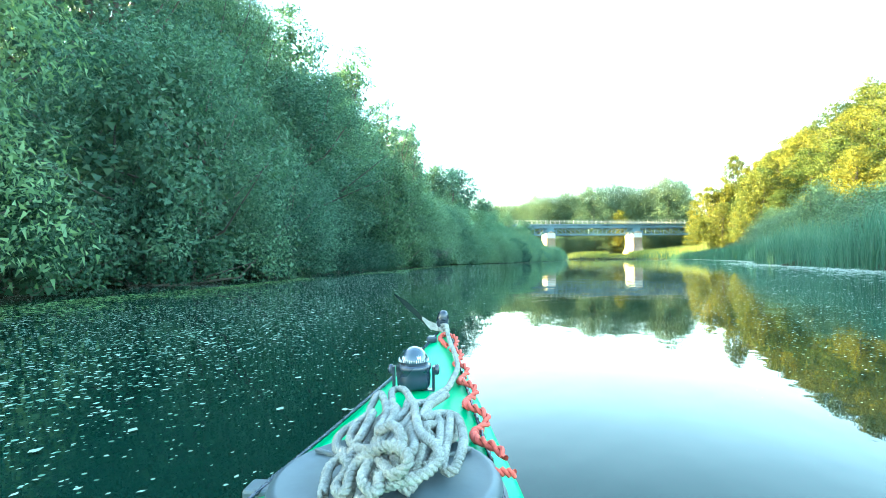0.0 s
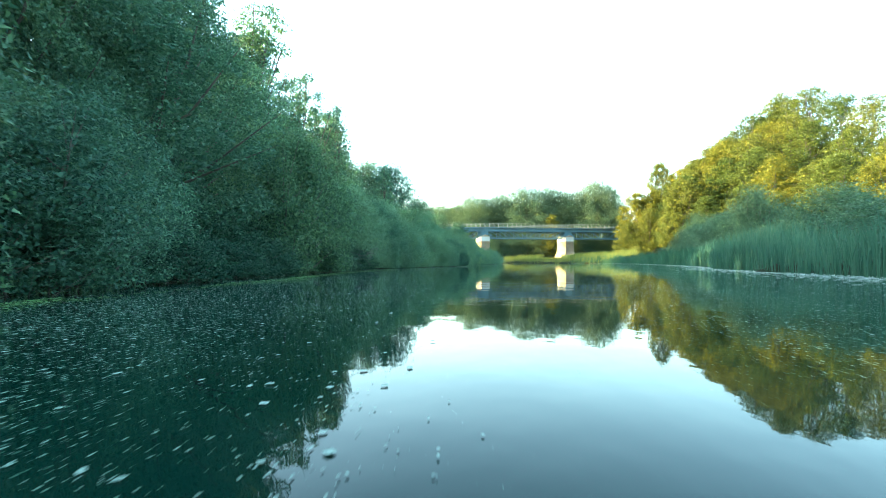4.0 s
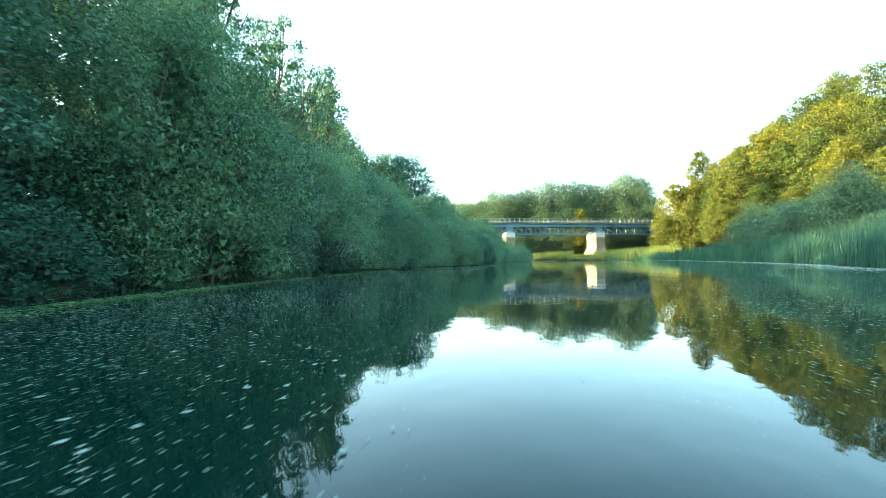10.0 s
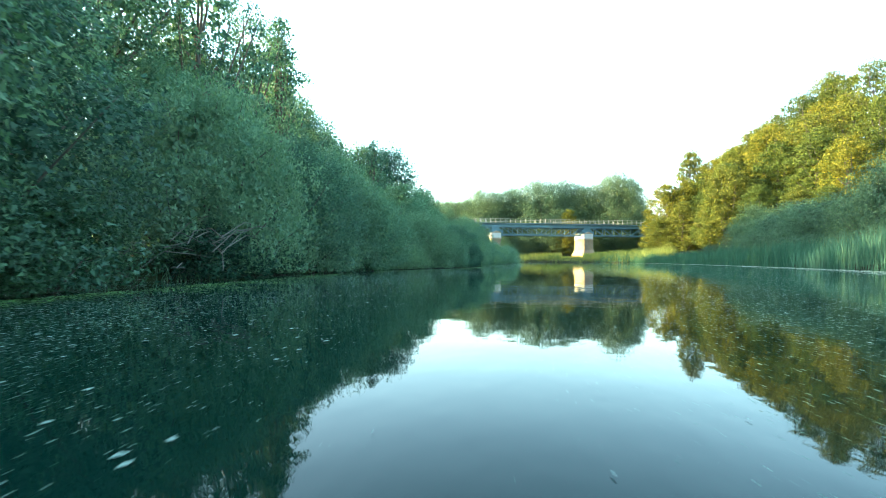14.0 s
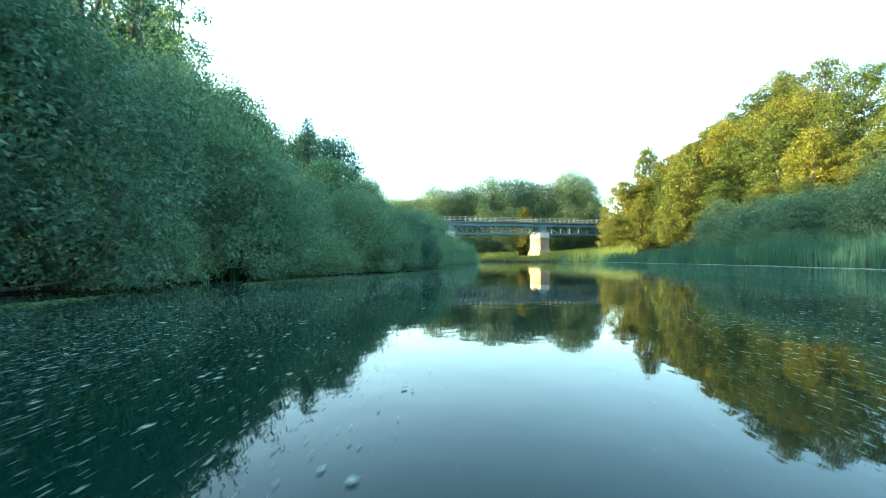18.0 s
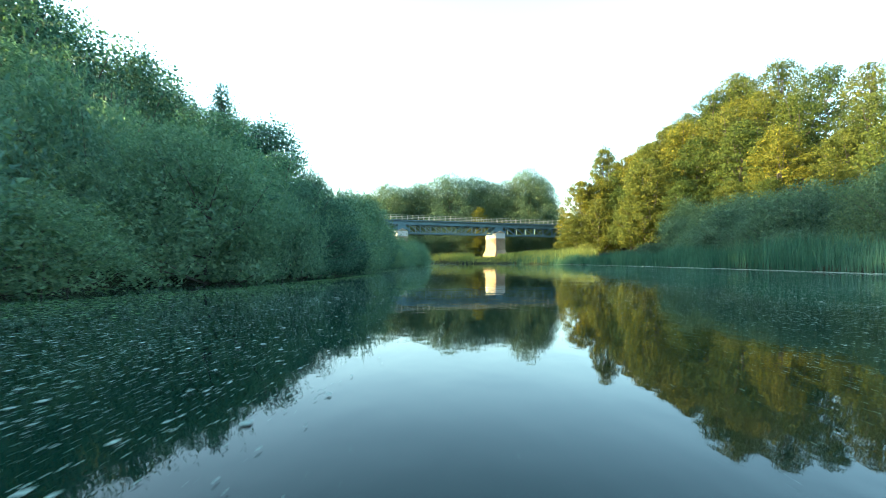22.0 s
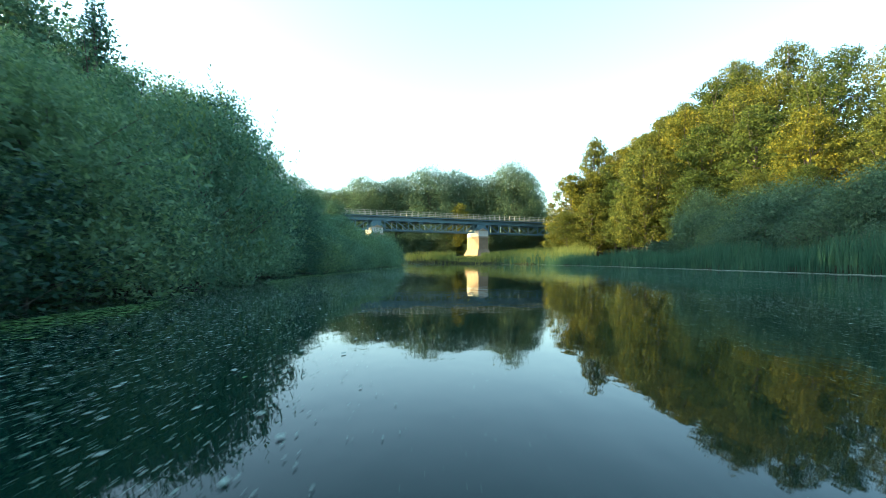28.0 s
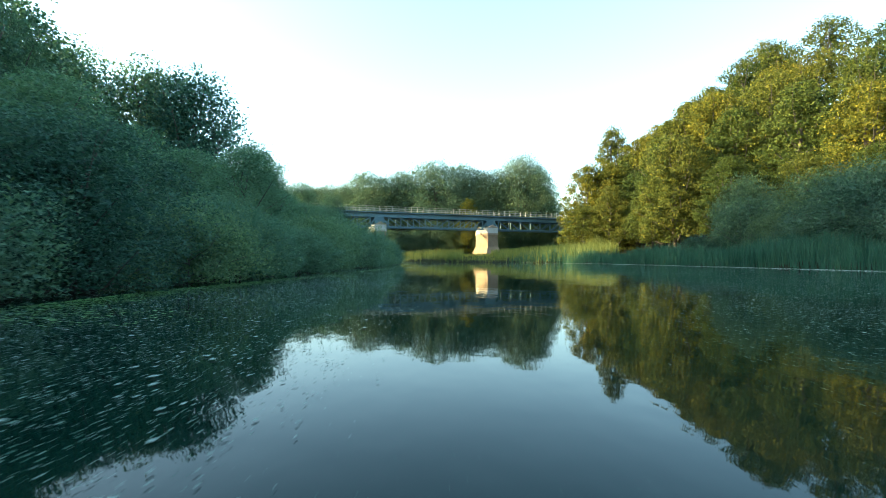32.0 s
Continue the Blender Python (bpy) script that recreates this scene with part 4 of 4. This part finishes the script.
def laid(name, points, radius, strands, pitch, mat, parent, label="", step=0.0035, sides=7):
    """A laid rope: strands that wind round a middle line."""
    mid = resample(spline(points, 14), step)
    tang = np.gradient(mid, axis=0)
    tang /= np.linalg.norm(tang, axis=1)[:, None] + 1e-9
    side = np.cross(tang[0], (0.3, 0.2, 1.0))
    frames = []
    for t in tang:
        side = side - t * (side @ t)
        side /= np.linalg.norm(side) + 1e-9
        frames.append((side.copy(), np.cross(t, side)))
    fa, fb = np.array([f[0] for f in frames]), np.array([f[1] for f in frames])
    ang = np.arange(len(mid)) * step / pitch * 2 * np.pi
    runs = []
    for k in range(strands):
        w = ang + 2 * np.pi * k / strands
        runs.append((mid + radius * 0.54 * (np.cos(w)[:, None] * fa + np.sin(w)[:, None] * fb), radius * 0.5))
    return link_mesh(name, tubes_mesh(name, runs, sides), mat, parent, label)


# Deck lines and fittings.
left_line = [on_deck(-0.9 * float(half_width(d)), d, 0.004) for d in np.linspace(-1.7, 1.19, 30)]
right_line = [on_deck(0.8 * float(half_width(d)), d, 0.004) for d in np.linspace(-1.7, 1.17, 30)]
laid("deck_line", left_line, 0.0028, 3, 0.014, BLACK, kayak, "black cord along the gunwale", 0.006, 5)
laid("deck_line", [(x - 0.1 * float(half_width(y)) - 0.003, y, z - 0.012) for x, y, z in left_line], 0.0036, 3, 0.014, BLACK, kayak, "black cord along the gunwale", 0.006, 5)
laid("deck_line", right_line, 0.003, 3, 0.014, BLACK, kayak, "black cord along the gunwale", 0.006, 5)
wave = []
for i, d in enumerate(np.linspace(0.505, 1.13, 110)):
    a = i / 110 * 2 * np.pi * 5.5 + 0.5 * math.sin(i * 0.3)
    c = on_deck(0.80 * float(half_width(d)), d, 0.006)
    wave.append((c[0] + 0.0105 * math.cos(a) * (1.2 - 0.5 * i / 110), c[1], c[2] + 0.003 + 0.005 * math.sin(a)))
laid("red_cord", wave, 0.0056, 2, 0.03, REDCORD, kayak, "red cord with pale flecks wound round the line", 0.003, 7)
laid("red_cord", [(0.094, 0.464, 0.143), (0.108, 0.462, 0.146), (0.122, 0.462, 0.144)], 0.0045, 2, 0.012, REDCORD, kayak, "red cord with pale flecks wound round the line", 0.003, 7)
laid("red_cord", [(0.012, 1.145, 0.160), (0.004, 1.13, 0.170), (-0.004, 1.10, 0.166), (0.006, 1.06, 0.164), (0.018, 1.03, 0.160)], 0.0055, 2, 0.014, REDCORD, kayak, "red cord with pale flecks wound round the line", 0.003, 7)
cleat = part("cleat", box(bmesh.new(), (0.022, 0.022, 0.014), (0, 0, 0), None, 0.004), BLACK, kayak)
cleat.location = on_deck(-0.022, 1.09, 0.008)
toggle = part("bow_toggle", lathe([(0.006, -0.026), (0.013, -0.022), (0.0155, -0.008), (0.015, 0.008), (0.0125, 0.019), (0.008, 0.025), (0.001, 0.027)], 24), BLACK, kayak, "black ribbed plastic bow toggle", True)
toggle.matrix_basis = pose(-0.005, 1.19, 0.192, 14, 8, 0)
for i in range(4):
    g = part("groove", box(bmesh.new(), (0.012, 0.003, 0.0022), (0, 0, 0), None, 0.0006), BLACK, toggle)
    g.location = (0.002, -0.0155, -0.012 + 0.007 * i)
# A pointed dark strap with a white binding at the bow.
def strap(name, pts, widths, mat, label):
    p = spline(pts, 6)
    w = np.interp(np.linspace(0, 1, len(p)), np.linspace(0, 1, len(widths)), widths)
    bm = bmesh.new()
    rows = [[bm.verts.new((c[0], c[1] + k * 0.15 * ww, c[2] + k * ww / 2 + h)) for k, h in ((-1, 0), (1, 0), (1, 0.0012), (-1, 0.0012))] for c, ww in zip(p, w)]
    for a, b in zip(rows, rows[1:]):
        for i in range(4):
            bm.faces.new((a[i], a[(i + 1) % 4], b[(i + 1) % 4], b[i]))
    bm.faces.new(rows[0][::-1])
    bm.faces.new(rows[-1])
    bmesh.ops.recalc_face_normals(bm, faces=bm.faces)
    return part(name, bm, mat, kayak, label)


strap("strap", [(-0.135, 1.24, 0.252), (-0.10, 1.22, 0.228), (-0.068, 1.205, 0.204), (-0.046, 1.19, 0.188)], (0.002, 0.016, 0.014, 0.006), WEBBING, "dark pointed strap end")
strap("binding", [(-0.056, 1.19, 0.199), (-0.036, 1.185, 0.183), (-0.012, 1.18, 0.178), (0.012, 1.175, 0.178)], (0.006, 0.016, 0.016, 0.014), ROPE, "white cloth binding")

# Compass.
compass = part("compass", lathe([(0.030, 0.0), (0.033, 0.004), (0.034, 0.020), (0.0325, 0.030), (0.0355, 0.032), (0.0355, 0.038), (0.030, 0.041), (0.004, 0.041)], 48), BLACK, kayak, "black ball compass on a bracket", True)
compass.matrix_basis = Matrix.Translation(on_deck(-0.016, 0.745, 0.004)) @ Matrix.Diagonal((0.78, 0.78, 0.86, 1))
dome = part("dome", lathe([(0.0295, 0.041), (0.0285, 0.050), (0.024, 0.059), (0.016, 0.066), (0.007, 0.069), (0.001, 0.0695)], 40), GLASSY, compass, "clear smoky compass dome", True)
part("card", lathe([(0.0297, 0.0412), (0.0297, 0.0424), (0.002, 0.0424)], 40), BLACK, compass)
for i in range(40):
    a = 2 * math.pi * i / 40
    tick = part("tick", box(bmesh.new(), (0.0005, 0.0009, 0.003 if i % 2 else 0.0045)), PAINT, compass) if i == 0 else link_mesh("tick", tick.data, None, compass)
    tick.matrix_basis = pose(0.0296 * math.cos(a), 0.0296 * math.sin(a), 0.0475, 0, 0, math.degrees(a) + 90)
for text, ang in (("N", 232), ("W", 300)):
    cu = bpy.data.curves.new("letter", "FONT")
    cu.body, cu.size, cu.extrude, cu.align_x = text, 0.009, 0.0003, "CENTER"
    lt = new("letter", cu)
    cu.materials.append(PAINT)
    lt.parent = compass
    a = radians(ang)
    lt.matrix_basis = pose(0.0285 * math.cos(a), 0.0285 * math.sin(a), 0.0505, 66, 0, ang + 90)
bm = bmesh.new()
for sx in (-1, 1):
    box(bm, (0.005, 0.016, 0.044), (sx * 0.040, 0, 0.014), None, 0.0015)
box(bm, (0.085, 0.020, 0.005), (0, 0, -0.006), None, 0.0015)
part("bracket", bm, BLACK, compass)
for sx in (-1, 1):
    kn = part("knob", lathe([(0.008, 0), (0.009, 0.002), (0.009, 0.007), (0.006, 0.009)], 20), BLACK, compass, smooth=True)
    kn.matrix_basis = pose(sx * 0.0425, 0, 0.030, 0, sx * 90, 0)

# The mooring rope, heaped on the hatch and led to the bow.
rope = thing("mooring_rope", KAYAK, "heaped off-white three-strand rope lying on the hatch", "rope")
rr = random.Random(5)
heap = []
for i in range(22):
    x = -0.040 + 0.0043 * i + rr.uniform(-0.006, 0.006)
    z = 0.158 + rr.uniform(0, 0.014)
    far, near = 0.62 - abs(i - 10) * 0.008 - rr.uniform(0, 0.04), 0.39 + abs(i - 9) * 0.004 + rr.uniform(-0.02, 0.03)
    sk = rr.uniform(-0.02, 0.02)
    run = [(x - 0.012, far, z - 0.002), (x + 0.3 * sk, 0.54, z + 0.006), (x + sk, 0.47, z + 0.008), (x + 0.6 * sk, near, z)]
    heap += run if i % 2 == 0 else run[::-1]
heap += [(0.03, 0.50, 0.176), (0.024, 0.59, 0.172), (0.034, 0.65, 0.166), (0.040, 0.70, 0.160), (0.044, 0.76, 0.158), (0.048, 0.84, 0.158), (0.040, 0.93, 0.161), (0.026, 1.02, 0.167), (0.014, 1.10, 0.176), (0.006, 1.16, 0.186), (-0.012, 1.185, 0.180), (-0.002, 1.165, 0.172), (0.012, 1.15, 0.176), (0.002, 1.13, 0.182)]
laid("rope_coil", heap, 0.0050, 3, 0.0165, ROPE, rope, "", 0.003)
# Loops and bights on top of the heap.
for run in (
    [(-0.005, 0.498, 0.176), (-0.022, 0.590, 0.170), (-0.036, 0.670, 0.163), (-0.019, 0.665, 0.166), (0.009, 0.560, 0.176), (0.031, 0.443, 0.188), (0.049, 0.410, 0.188), (0.052, 0.392, 0.182), (0.041, 0.376, 0.178), (0.025, 0.369, 0.176), (0.011, 0.373, 0.170)],
    [(-0.030, 0.487, 0.164), (-0.049, 0.592, 0.164), (-0.048, 0.645, 0.166), (-0.019, 0.541, 0.174), (-0.011, 0.460, 0.182), (0.005, 0.444, 0.192), (0.020, 0.409, 0.194), (0.022, 0.387, 0.186), (0.030, 0.410, 0.186), (0.018, 0.479, 0.180)],
    [(-0.036, 0.460, 0.160), (-0.057, 0.476, 0.158), (-0.064, 0.504, 0.160), (-0.057, 0.529, 0.162), (-0.047, 0.551, 0.163), (-0.048, 0.514, 0.166), (-0.045, 0.481, 0.166), (-0.026, 0.446, 0.170), (0.000, 0.410, 0.184), (0.020, 0.381, 0.196)],
    [(-0.041, 0.382, 0.158), (-0.050, 0.427, 0.160), (-0.040, 0.436, 0.166), (-0.027, 0.408, 0.168), (-0.032, 0.389, 0.162), (-0.019, 0.371, 0.166), (-0.018, 0.394, 0.176), (-0.002, 0.393, 0.188), (0.018, 0.382, 0.198), (0.032, 0.367, 0.192), (0.019, 0.367, 0.182), (0.000, 0.397, 0.182), (-0.006, 0.373, 0.176), (0.008, 0.358, 0.172), (0.008, 0.376, 0.180)],
    [(0.000, 0.524, 0.172), (0.009, 0.565, 0.176), (0.030, 0.588, 0.172), (0.042, 0.652, 0.164), (0.027, 0.556, 0.176), (0.026, 0.496, 0.180), (0.040, 0.537, 0.174), (0.058, 0.574, 0.160), (0.059, 0.516, 0.158), (0.042, 0.479, 0.168), (0.033, 0.479, 0.180), (0.053, 0.518, 0.168), (0.049, 0.499, 0.162)],
):
    laid("rope_loop", run, 0.0050, 3, 0.0165, ROPE, rope, "", 0.003)
